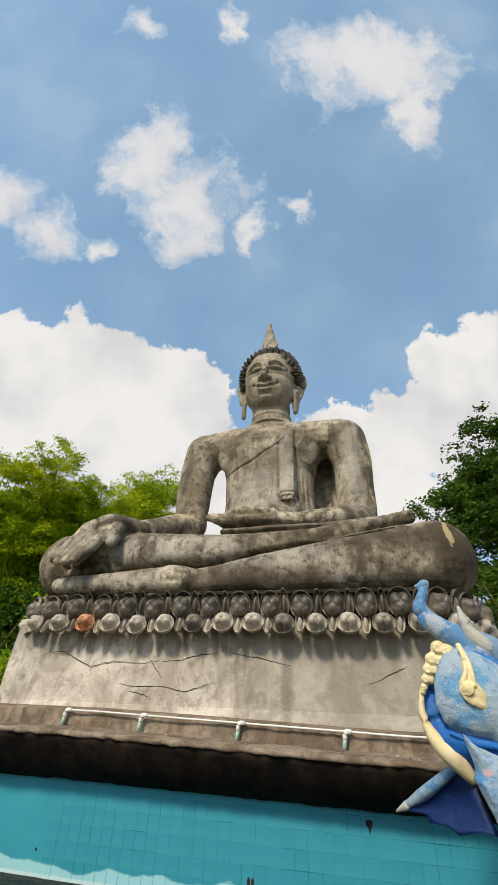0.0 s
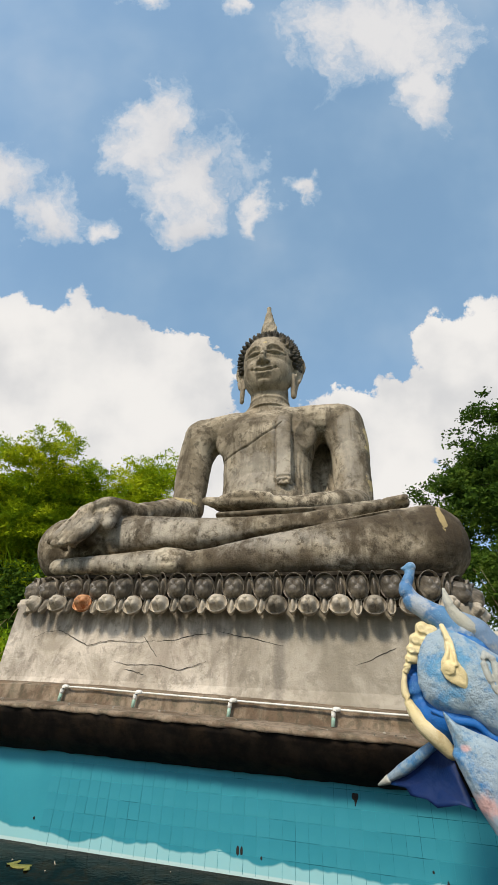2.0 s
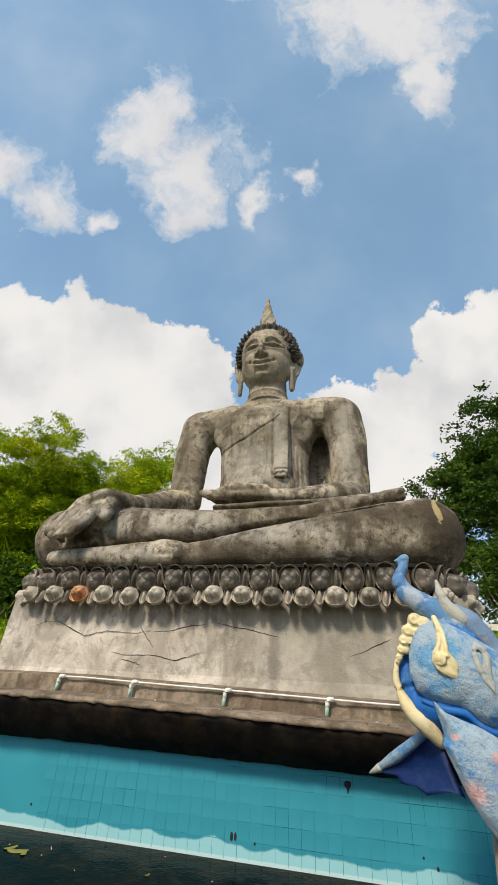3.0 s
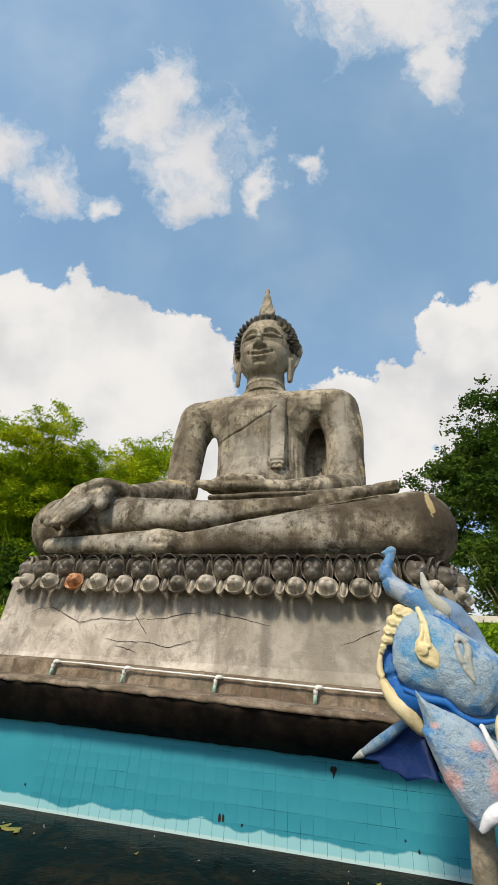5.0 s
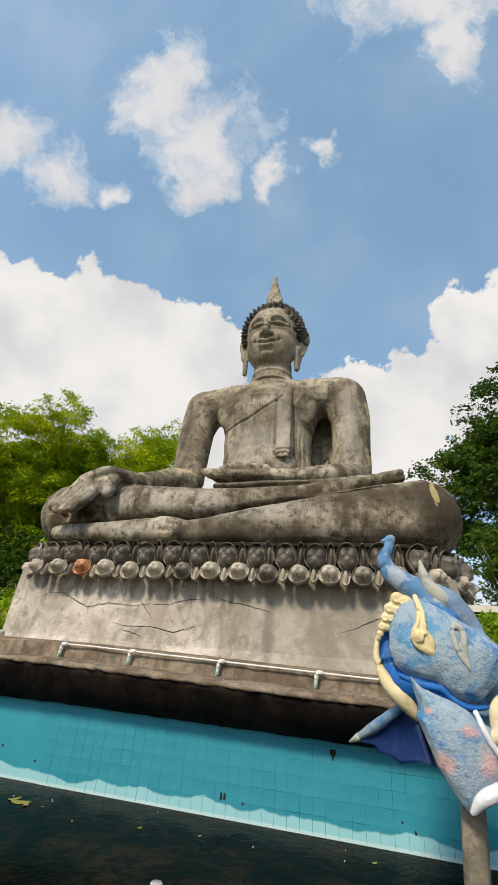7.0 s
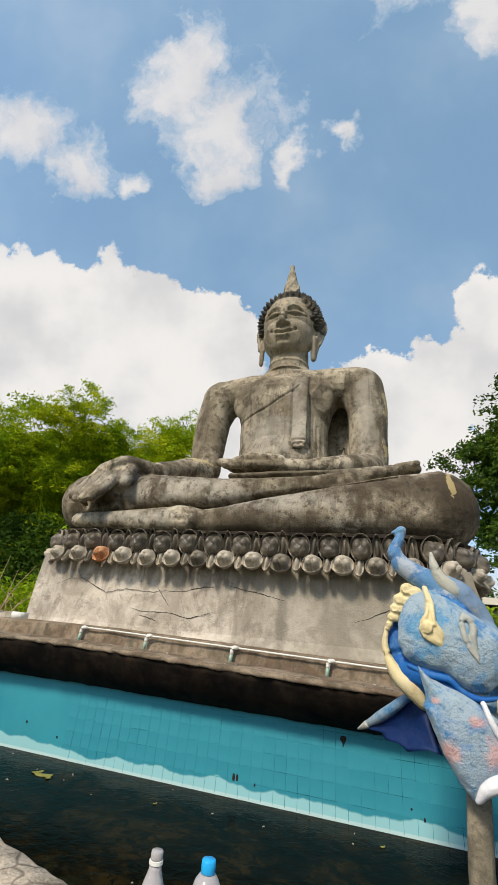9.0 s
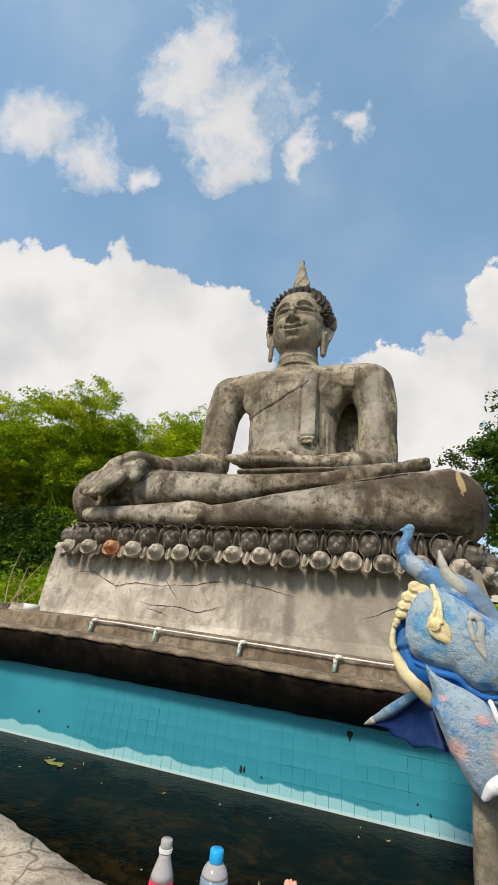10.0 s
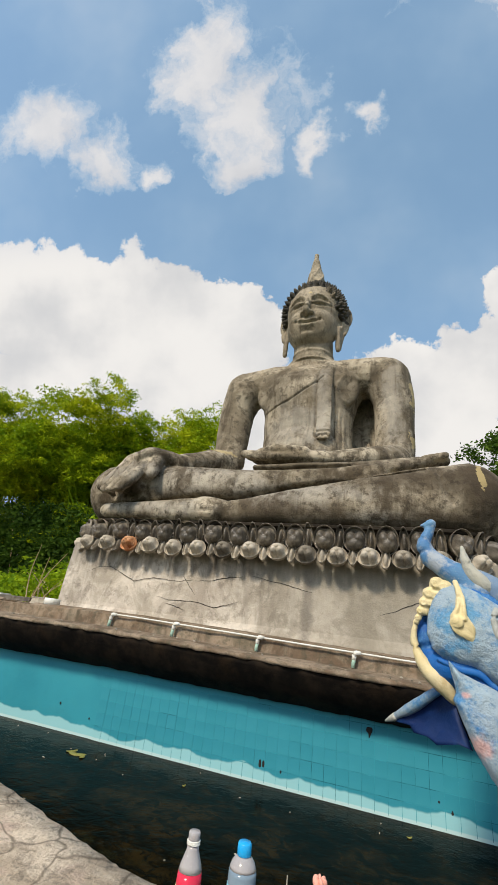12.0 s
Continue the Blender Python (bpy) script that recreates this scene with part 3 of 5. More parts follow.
def build_ledge():
    rng = random.Random(8)
    xs = [-9.0 + 0.07 * k for k in range(int(14.0 / 0.07))]
    bm = bmesh.new()
    rows = [(0.55, 0.72), (0.55, 0.97), (0.08, 0.975), (-0.24, 0.965), (-0.33, 0.960), (-0.350, 0.948), (-0.350, 0.925), (-0.32, 0.918), (-0.2, 0.88)]
    ragged_profile(bm, xs, rows, [0, 0, 0.002, 0.004, 0.006, 0.009, 0.009, 0.004, 0], 3)
    solid("platform_ledge", bm, M_LEDGE, "worn brownish cement ledge with crumbled edge", "ledge", kind="structure", smooth=True)
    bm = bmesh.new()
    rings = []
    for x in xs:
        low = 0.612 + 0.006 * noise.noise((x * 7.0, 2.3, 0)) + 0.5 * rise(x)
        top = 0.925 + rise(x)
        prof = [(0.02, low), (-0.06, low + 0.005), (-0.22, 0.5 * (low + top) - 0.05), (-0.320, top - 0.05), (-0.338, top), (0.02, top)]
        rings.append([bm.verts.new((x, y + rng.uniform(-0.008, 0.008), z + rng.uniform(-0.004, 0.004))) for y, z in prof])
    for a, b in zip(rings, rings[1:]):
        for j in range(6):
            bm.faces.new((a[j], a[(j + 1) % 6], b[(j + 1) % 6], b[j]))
    solid("ledge_fascia", bm, M_FASCIA, "sloping ledge underside, near-black from mould and painted-in shade, with brown runs", "ledge", kind="structure", smooth=True)
    # the low step along the foot of the pedestal
    bm = bmesh.new()
    ragged_profile(bm, [-3.95 + 0.08 * k for k in range(69)], [(0.56, 0.97), (0.56, 1.13), (0.12, 1.115), (0.085, 1.095), (0.075, 0.97)], [0, 0, 0.004, 0.006, 0.004], 5)
    solid("plinth_step", bm, M_LEDGE, "low cement step along the pedestal foot", "step", kind="structure")
    bm = bmesh.new()
    box(bm, (-9.0, 0.5, -0.25), (5.0, 4.4, 0.94))
    solid("platform", bm, M_LEDGE, "raised cement platform under the pedestal", "platform", kind="structure")


def build_rim():
    bm = bmesh.new()
    line = rim_line()
    rings = []
    rng = random.Random(5)
    for i, p in enumerate(line):
        t = (line[min(i + 1, 169)] - line[max(i - 1, 0)]).normalized()
        out = Vector((t.y, -t.x, 0))
        prof = [(0.03, -0.25), (0.012, 0.43), (0.004, 0.475), (0.016, 0.497), (0.12, 0.503), (0.46, 0.503), (0.49, 0.48), (0.49, -0.25)]
        rings.append([bm.verts.new(p + out * (d + rng.uniform(-0.004, 0.004)) + Vector((0, 0, z + rng.uniform(-0.003, 0.003)))) for d, z in prof])
    for a, b in zip(rings, rings[1:]):
        for j in range(8):
            bm.faces.new((a[j], a[(j + 1) % 8], b[(j + 1) % 8], b[j]))
    bm.faces.new(rings[0])
    bm.faces.new(rings[-1])
    solid("pool_rim", bm, M_RIM, "pale weathered cement pool rim with pinkish stains", "rim", kind="structure", smooth=True)


# ---- the pedestal and its lotus ----
XC = -1.22
WEST = 0.24  # the lotus reaches further on its west side


def build_pedestal():
    ped = thing("pedestal", "cracked grey cement pedestal with black runs below lotus petals", "pedestal")
    bm = bmesh.new()
    rings = []
    rng = random.Random(2)
    for z, hx, y0 in ((0.95, 2.80, 0.36), (1.13, 2.74, 0.42), (1.22, 2.66, 0.47), (1.45, 2.60, 0.485), (1.70, 2.53, 0.497), (1.93, 2.47, 0.505), (2.0, 2.46, 0.51)):
        ring = []
        y1 = 3.6 + 0.5 - y0
        west = hx + 0.235 * min(1.0, max(0.0, (z - 1.0) / 0.9))
        for k in range(40):
            ring.append((XC - west + (west + hx) * k / 40, y0))
        for k in range(24):
            ring.append((XC + hx, y0 + (y1 - y0) * k / 24))
        for k in range(40):
            ring.append((XC + hx - (west + hx) * k / 40, y1))
        for k in range(24):
            ring.append((XC - west, y1 - (y1 - y0) * k / 24))
        rings.append([bm.verts.new((x + rng.uniform(-0.003, 0.003), y + 0.010 * noise.noise((x * 1.5, z * 3, y)), z)) for x, y in ring])
    n = len(rings[0])
    for a, b in zip(rings, rings[1:]):
        for j in range(n):
            bm.faces.new((a[j], a[(j + 1) % n], b[(j + 1) % n], b[j]))
    bm.faces.new(rings[-1])
    part("body", bm, M_PEDESTAL, ped)

    def face_y(z):
        return float(np.interp(z, (1.13, 1.22, 1.45, 1.70, 1.93), (0.42, 0.47, 0.485, 0.497, 0.505)))

    cracks = (((-3.59, 1.617), (-3.44, 1.69), (-3.24, 1.707), (-3.05, 1.64), (-2.85, 1.558), (-2.57, 1.615), (-2.19, 1.597), (-2.02, 1.631)),
              ((-1.99, 1.623), (-1.74, 1.643), (-1.55, 1.694), (-1.39, 1.71)), ((-2.16, 1.669), (-2.06, 1.564), (-1.96, 1.462)),
              ((-2.46, 1.402), (-2.25, 1.379), (-1.95, 1.388), (-1.70, 1.345), (-1.51, 1.396), (-1.40, 1.439)), ((-2.32, 1.338), (-2.18, 1.316), (-2.08, 1.29)),
              ((-1.28, 1.732), (-0.99, 1.679), (-0.74, 1.635), (-0.58, 1.606)), ((0.10, 1.443), (0.29, 1.506), (0.46, 1.588), (0.52, 1.612)))
    for pts in cracks:
        bm = bmesh.new()
        rng = random.Random(len(pts))
        fine = []
        for (xa, za), (xb, zb) in zip(pts, pts[1:]):
            for k in range(5):
                f = k / 5
                z = za + (zb - za) * f + rng.uniform(-0.006, 0.006)
                fine.append((xa + (xb - xa) * f, face_y(z) - 0.004, z))
        z = pts[-1][1]
        fine.append((pts[-1][0], face_y(z) - 0.004, z))
        w = [0.001 + 0.0024 * math.sin(math.pi * (k + 0.5) / len(fine)) * rng.uniform(0.6, 1.2) for k in range(len(fine))]
        tube(bm, fine, w, 6)
        part("crack", bm, M_CRACK, ped, "dark branching crack")

    # the core that carries the petals: a rounded plan, with a thin rim on top
    def plan(off):
        pts = []
        hx, wx, y0, y1, r = 2.55 + off, 2.55 + WEST + off, 0.46 - off, 3.75 + off, 0.72 + off
        for cx, cy, a0 in ((XC + hx - r, y0 + r, -90), (XC + hx - r, y1 - r, 0), (XC - wx + r, y1 - r, 90), (XC - wx + r, y0 + r, 180)):
            for k in range(13):
                a = radians(a0 + 90 * k / 12)
                pts.append((cx + r * math.cos(a), cy + r * math.sin(a)))
        return pts

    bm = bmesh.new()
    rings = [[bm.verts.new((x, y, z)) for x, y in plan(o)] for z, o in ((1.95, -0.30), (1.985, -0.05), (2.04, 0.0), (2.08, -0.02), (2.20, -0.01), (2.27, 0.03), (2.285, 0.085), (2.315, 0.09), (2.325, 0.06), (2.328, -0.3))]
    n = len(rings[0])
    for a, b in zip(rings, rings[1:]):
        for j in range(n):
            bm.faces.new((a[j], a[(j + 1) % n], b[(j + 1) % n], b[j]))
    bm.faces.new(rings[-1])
    # the core's dark colour stands in for shade in the petal gaps
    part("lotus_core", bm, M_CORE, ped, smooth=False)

    # petals: a closed shell with a raised lip round one or two bosses; local x across, -y outwards, z up
    def petal_shape(w, h, z0, bosses, lip, point=0.0, back=0.07):
        bm = bmesh.new()
        steps = (0.0, 0.16, 0.32, 0.46, 0.58, 0.68, 0.77, 0.84, 0.90, 0.94, 0.97, 1.0)
        rings = []
        for r in steps:
            ring = []
            for k in range(28 if r else 1):
                a = 2 * math.pi * k / 28
                u, v = r * math.sin(a), r * math.cos(a)
                grow = 1 + point * max(0.0, v) ** 6
                out = 0.0
                for bu, bv, ru, rv, high in bosses:
                    q = 1 - ((u - bu) / ru) ** 2 - ((v - bv) / rv) ** 2
                    out = max(out, high * math.sqrt(q) if q > 0 else 0.0)
                if r > 0.9:
                    out = max(out, lip * (0.5 + 0.5 * abs(v)) * math.sin((r - 0.9) / 0.1 * 2.0) / 0.9)
                elif out == 0.0:
                    out = -0.35 * lip * (1 - (r / 0.9) ** 4)
                ring.append(bm.verts.new((w * 0.5 * u, -out, z0 + h * 0.5 * v * grow)))
            rings.append(ring)
        rings.append([bm.verts.new((v.co.x * 0.9, back, z0 + (v.co.z - z0) * 0.92)) for v in rings[-1]])
        for k in range(28):
            bm.faces.new((rings[0][0], rings[1][k], rings[1][(k + 1) % 28]))
        for p, q in zip(rings[1:], rings[2:]):
            for k in range(28):
                bm.faces.new((p[k], p[(k + 1) % 28], q[(k + 1) % 28], q[k]))
        bm.faces.new(rings[-1])
        return bm

    def upper(w, h):
        if w > 0.2:
            return petal_shape(w, h, h * 0.48, ((0, -0.30, 0.80, 0.60, 0.145), (-0.33, 0.10, 0.44, 0.52, 0.140), (0.33, 0.10, 0.44, 0.52, 0.140)), 0.05)
        return petal_shape(w, h, h * 0.5, ((0, -0.05, 0.5, 0.70, 0.065),), 0.05, 0.14)

    def lower(w, h):
        if w > 0.2:
            return petal_shape(w, h, -h * 0.46, ((0, 0.38, 0.72, 0.52, 0.120), (-0.31, -0.02, 0.42, 0.52, 0.120), (0.31, -0.02, 0.42, 0.52, 0.120)), 0.040, 0.0, 0.018)
        return petal_shape(w, h, -h * 0.46, ((0, 0.08, 0.48, 0.7, 0.05),), 0.040, 0.0, 0.018)

    kinds = {"u1": bm_to("petal", upper(0.242, 0.29), M_PETAL_DARK), "u0": bm_to("petal", upper(0.105, 0.275), M_PETAL_DARK),
             "d1": bm_to("petal", lower(0.238, 0.205), M_PETAL), "d0": bm_to("petal", lower(0.095, 0.215), M_PETAL), "dr": bm_to("petal", lower(0.24, 0.205), M_RUST)}
    hx, y0, r = 2.55, 0.46, 0.72
    flat, arc = 2 * (hx - r), math.pi / 2 * r

    def station(s, off):
        """Place and turn of a petal at a way s round the front, 0 at the middle."""
        g = 1 if s > 0 else -1
        q = abs(s) - flat / 2 - (WEST if g < 0 else 0.0)
        if q <= 0:
            return XC + s, y0 - off, 0.0
        mid = hx - r + (WEST if g < 0 else 0.0)
        if q < arc:
            a = q / r
            return XC + g * (mid + (r + off) * math.sin(a)), y0 + r - (r + off) * math.cos(a), g * a
        return XC + g * (mid + r + off), y0 + r + q - arc, g * math.pi / 2

    rng = random.Random(6)
    reach = flat / 2 + arc + 0.8 + WEST
    for k in range(-13, 13):
        for half, broad in ((0.0, True), (0.5, False)):
            for row, pitch, first in (("u", 0.333, -1.12), ("d", 0.328, -1.285)):
                s = first - XC + (k + half) * pitch
                if abs(s) > reach:
                    continue
                x, y, a = station(s, 0.05 if row == "u" else (0.085 if broad else 0.07))
                key = row + ("1" if broad else "0")
                if row == "d" and broad and abs(x + 2.92) < 0.12 and y < 1:
                    key = "dr"
                ob = new("petal", kinds[key])
                ob.parent = ped
                tilt = radians(rng.uniform(3, 8)) if row == "u" else radians(rng.uniform(-24, -16))
                z = 2.03 if row == "u" else 2.06
                ob.matrix_local = (Matrix.Translation((x, y, z + rng.uniform(-0.008, 0.008))) @ Matrix.Rotation(a, 4, "Z")
                                   @ Matrix.Rotation(tilt, 4, "X") @ Matrix.Rotation(radians(rng.uniform(-4, 4)), 4, "Y")
                                   @ Matrix.Diagonal((rng.uniform(0.94, 1.05), 1, rng.uniform(0.95, 1.05), 1)))


# ---- the seated statue ----
XF = -1.185  # the middle of the face


def relief(co, lines, front):
    """Raises (amount > 0) or carves soft lines into the skin's front; a line is (points of x and z, width, amount)."""
    keep = np.nonzero(front)[0]
    p = co[keep][:, (0, 2)]
    shift = np.zeros(len(keep))
    for pts, width, amount in lines:
        near = np.full(len(keep), 9.0)
        ends = pts if len(pts) > 1 else (*pts, (pts[0][0] + 1e-4, pts[0][1]))
        for a, b in zip(ends, ends[1:]):
            a, d = np.array(a), np.array(b) - np.array(a)
            k = np.clip(((p - a) @ d) / (d @ d), 0, 1)
            near = np.minimum(near, np.linalg.norm(p - a - k[:, None] * d, axis=1))
        shift += amount * np.exp(-(near / width) ** 2)
    co[keep, 1] -= shift


def leg_shapes(bm):
    # left leg below: knee at the east, shin tapering to the ankle, long foot to the west
    n = 30
    L = [(1.02, 0.98, 2.745), (0.6, 0.82, 2.70), (0.0, 0.71, 2.635), (-0.6, 0.66, 2.575), (-1.15, 0.62, 2.52), (-1.7, 0.60, 2.475), (-2.2, 0.58, 2.47)]
    tube(bm, curve_pts(L, n), list(zip(spread((0.46, 0.42, 0.37, 0.32, 0.27, 0.21, 0.19), n), spread((0.455, 0.39, 0.325, 0.265, 0.20, 0.155, 0.145), n))), 28, square=0.74)
    ball(bm, (1.02, 1.02, 2.745), (0.47, 0.57, 0.475), seg=24)
    ball(bm, (-1.98, 0.45, 2.515), (0.22, 0.12, 0.165), seg=16)
    tube(bm, curve_pts([(-1.85, 0.50, 2.485), (-2.5, 0.45, 2.45), (-3.1, 0.44, 2.435), (-3.46, 0.46, 2.435)], 12), list(zip(spread((0.19, 0.17, 0.16, 0.14), 12), spread((0.17, 0.145, 0.115, 0.10), 12))), 16, square=0.8)
    # right leg above: knee at the west, shin narrowing eastwards into the foot on the left thigh
    R = [(-3.38, 0.92, 2.76), (-2.9, 0.80, 2.82), (-2.4, 0.74, 2.855), (-1.7, 0.70, 2.85), (-1.2, 0.68, 2.875), (-0.86, 0.68, 2.91), (-0.4, 0.72, 2.97), (0.1, 0.80, 3.06)]
    tube(bm, curve_pts(R, n), list(zip(spread((0.42, 0.38, 0.33, 0.29, 0.26, 0.23, 0.20, 0.19), n), spread((0.42, 0.33, 0.275, 0.225, 0.175, 0.145, 0.125, 0.12), n))), 28, square=0.74)
    ball(bm, (-3.54, 1.05, 2.76), (0.54, 0.54, 0.50), seg=24)
    ball(bm, (-3.70, 1.0, 2.80), (0.48, 0.52, 0.47), seg=24)
    tube(bm, curve_pts([(-0.2, 0.78, 3.04), (0.2, 0.86, 3.13), (0.5, 0.94, 3.21), (0.72, 1.0, 3.285), (0.86, 1.04, 3.30)], 14), list(zip(spread((0.20, 0.20, 0.18, 0.15, 0.10), 14), spread((0.125, 0.105, 0.09, 0.07, 0.055), 14))), 14)
    for k in range(4):
        tube(bm, [(0.62, 0.86 + 0.09 * k, 3.27), (0.86, 0.86 + 0.08 * k, 3.315)], [0.05, 0.042], 8)
    # thighs and seat
    tube(bm, [(-0.4, 2.3, 2.85), (0.4, 1.7, 2.85), (1.0, 1.1, 2.76)], [0.62, 0.55, 0.45], 20)
    tube(bm, [(-1.9, 2.3, 2.85), (-2.7, 1.7, 2.85), (-3.3, 1.1, 2.75)], [0.62, 0.55, 0.44], 20)
    ball(bm, (-1.15, 1.75, 2.75), (2.0, 1.1, 0.50), seg=28)
    ball(bm, (-1.15, 2.5, 3.0), (1.5, 0.8, 0.75), seg=28)
    # a folded hem of the robe lies along the lap
    tube(bm, curve_pts([(-1.5, 0.86, 3.17), (-0.9, 0.82, 3.15), (-0.3, 0.84, 3.17), (0.25, 0.92, 3.24), (0.55, 1.0, 3.31)], 16), list(zip(spread((0.14, 0.16, 0.16, 0.14, 0.10), 16), spread((0.05, 0.055, 0.06, 0.05, 0.04), 16))), 10)


def trunk_shapes(bm):
    zs = (2.8, 3.4, 3.8, 4.2, 4.6, 4.95, 5.2, 5.42, 5.56, 5.68)
    prof = ((0.90, 0.62), (0.84, 0.56), (0.79, 0.52), (0.765, 0.54), (0.775, 0.59), (0.85, 0.63), (1.02, 0.60), (1.10, 0.48), (0.85, 0.38), (0.5, 0.33))
    tube(bm, [(-1.185, 2.28, z) for z in zs], prof, 36, up=(0, 1, 0), square=0.9)
    tube(bm, [(-2.34, 2.28, 5.33), (-1.8, 2.28, 5.40), (-1.15, 2.28, 5.38), (-0.4, 2.28, 5.40), (0.12, 2.26, 5.36)], [(0.35, 0.36), (0.40, 0.34), (0.42, 0.33), (0.40, 0.34), (0.35, 0.37)], 20)
    for x in (-1.58, -0.78):
        ball(bm, (x, 1.99, 5.0), (0.50, 0.16, 0.40), seg=20)
    ball(bm, (-1.17, 1.84, 3.85), (0.58, 0.17, 0.5), seg=20)
    # the robe hangs behind the left arm and closes the gap there, with one upright fold
    tube(bm, [(-0.22, 2.74, 5.2), (-0.24, 2.72, 4.4), (-0.22, 2.66, 3.5)], [(0.42, 0.10), (0.46, 0.12), (0.50, 0.18)], 14, up=(0, 1, 0))
    tube(bm, [(-0.17, 2.56, 4.35), (-0.20, 2.44, 4.0), (-0.22, 2.36, 3.5)], [0.015, 0.09, 0.14], 10)
    # arms
    tube(bm, curve_pts([(-2.42, 2.24, 5.26), (-2.53, 2.22, 4.85), (-2.53, 2.15, 4.3), (-2.50, 2.05, 3.75)], 14), spread((0.37, 0.325, 0.29, 0.27), 14), 20)
    tube(bm, curve_pts([(-2.53, 2.05, 3.70), (-2.55, 1.6, 3.58), (-2.60, 1.05, 3.36), (-2.70, 0.72, 3.20)], 14), list(zip(spread((0.27, 0.235, 0.19, 0.175), 14), spread((0.26, 0.22, 0.16, 0.14), 14))), 18)
    tube(bm, curve_pts([(0.15, 2.26, 5.27), (0.245, 2.22, 4.85), (0.25, 2.15, 4.3), (0.25, 2.05, 3.72)], 14), spread((0.38, 0.33, 0.30, 0.29), 14), 20)
    tube(bm, curve_pts([(0.25, 2.05, 3.68), (0.15, 1.65, 3.58), (-0.15, 1.30, 3.46), (-0.55, 1.12, 3.38)], 14), list(zip(spread((0.30, 0.26, 0.21, 0.17), 14), spread((0.28, 0.22, 0.17, 0.13), 14))), 18)
    ball(bm, (-2.41, 2.25, 5.27), (0.395, 0.36, 0.40), seg=24)
    ball(bm, (0.13, 2.25, 5.29), (0.40, 0.36, 0.42), seg=24)
    # hand in the lap, palm up
    tube(bm, curve_pts([(-0.5, 1.10, 3.37), (-0.9, 1.05, 3.37), (-1.3, 1.04, 3.36)], 8), list(zip(spread((0.17, 0.25, 0.26), 8), spread((0.125, 0.12, 0.10), 8))), 16)
    for k in range(4):
        tube(bm, [(-1.2, 0.88 + 0.13 * k, 3.36), (-1.55, 0.87 + 0.12 * k, 3.39), (-1.74 + 0.05 * k, 0.88 + 0.11 * k, 3.42)], [0.075, 0.068, 0.055], 10)
    tube(bm, [(-0.85, 0.86, 3.42), (-1.25, 0.84, 3.47), (-1.5, 0.88, 3.45)], [0.07, 0.062, 0.045], 10)
    # the hanging sash
    tube(bm, curve_pts([(-0.74, 2.0, 5.62), (-0.785, 1.78, 5.35), (-0.79, 1.69, 5.0), (-0.79, 1.70, 4.55), (-0.79, 1.68, 4.2), (-0.79, 1.65, 4.0)], 20), [(0.125, 0.035)] * 20, 10, up=(0, -1, 0))


def hand_on_knee(bm):
    tube(bm, curve_pts([(-2.62, 0.80, 3.20), (-2.82, 0.60, 3.25), (-2.98, 0.47, 3.245), (-3.09, 0.40, 3.16)], 12), list(zip(spread((0.165, 0.21, 0.255, 0.26), 12), spread((0.14, 0.115, 0.11, 0.10), 12))), 20)
    fingers = (((-3.31, 0.46, 3.20), (-3.385, 0.33, 2.95), (-3.465, 0.185, 2.70), 0.070), ((-3.175, 0.40, 3.22), (-3.25, 0.255, 2.93), (-3.345, 0.125, 2.645), 0.074),
               ((-3.045, 0.37, 3.20), (-3.11, 0.215, 2.90), (-3.215, 0.080, 2.615), 0.077), ((-2.92, 0.36, 3.15), (-2.965, 0.195, 2.87), (-3.07, 0.065, 2.645), 0.086))
    for a, b, c, r in fingers:
        tube(bm, curve_pts([a, b, c], 12), [(w * r, w * r) for w in spread((1.0, 0.97, 0.95, 0.95, 0.84), 12)], 14)
    # the heel of the palm fills down to the knee behind the fingers
    tube(bm, [(-3.28, 0.55, 3.10), (-3.05, 0.52, 3.06), (-2.93, 0.52, 3.02)], [0.17, 0.19, 0.13], 14)
    tube(bm, [(-3.36, 0.48, 2.84), (-3.17, 0.43, 2.80), (-3.04, 0.40, 2.80)], [0.12, 0.13, 0.12], 14)
    ball(bm, (-3.12, 0.40, 3.14), (0.25, 0.11, 0.14), seg=18)
    ball(bm, (-2.94, 0.40, 3.02), (0.14, 0.13, 0.20), seg=16)
    tube(bm, curve_pts([(-2.86, 0.48, 3.20), (-2.80, 0.33, 3.05), (-2.77, 0.27, 2.92)], 8), spread((0.12, 0.10, 0.082), 8), 12)


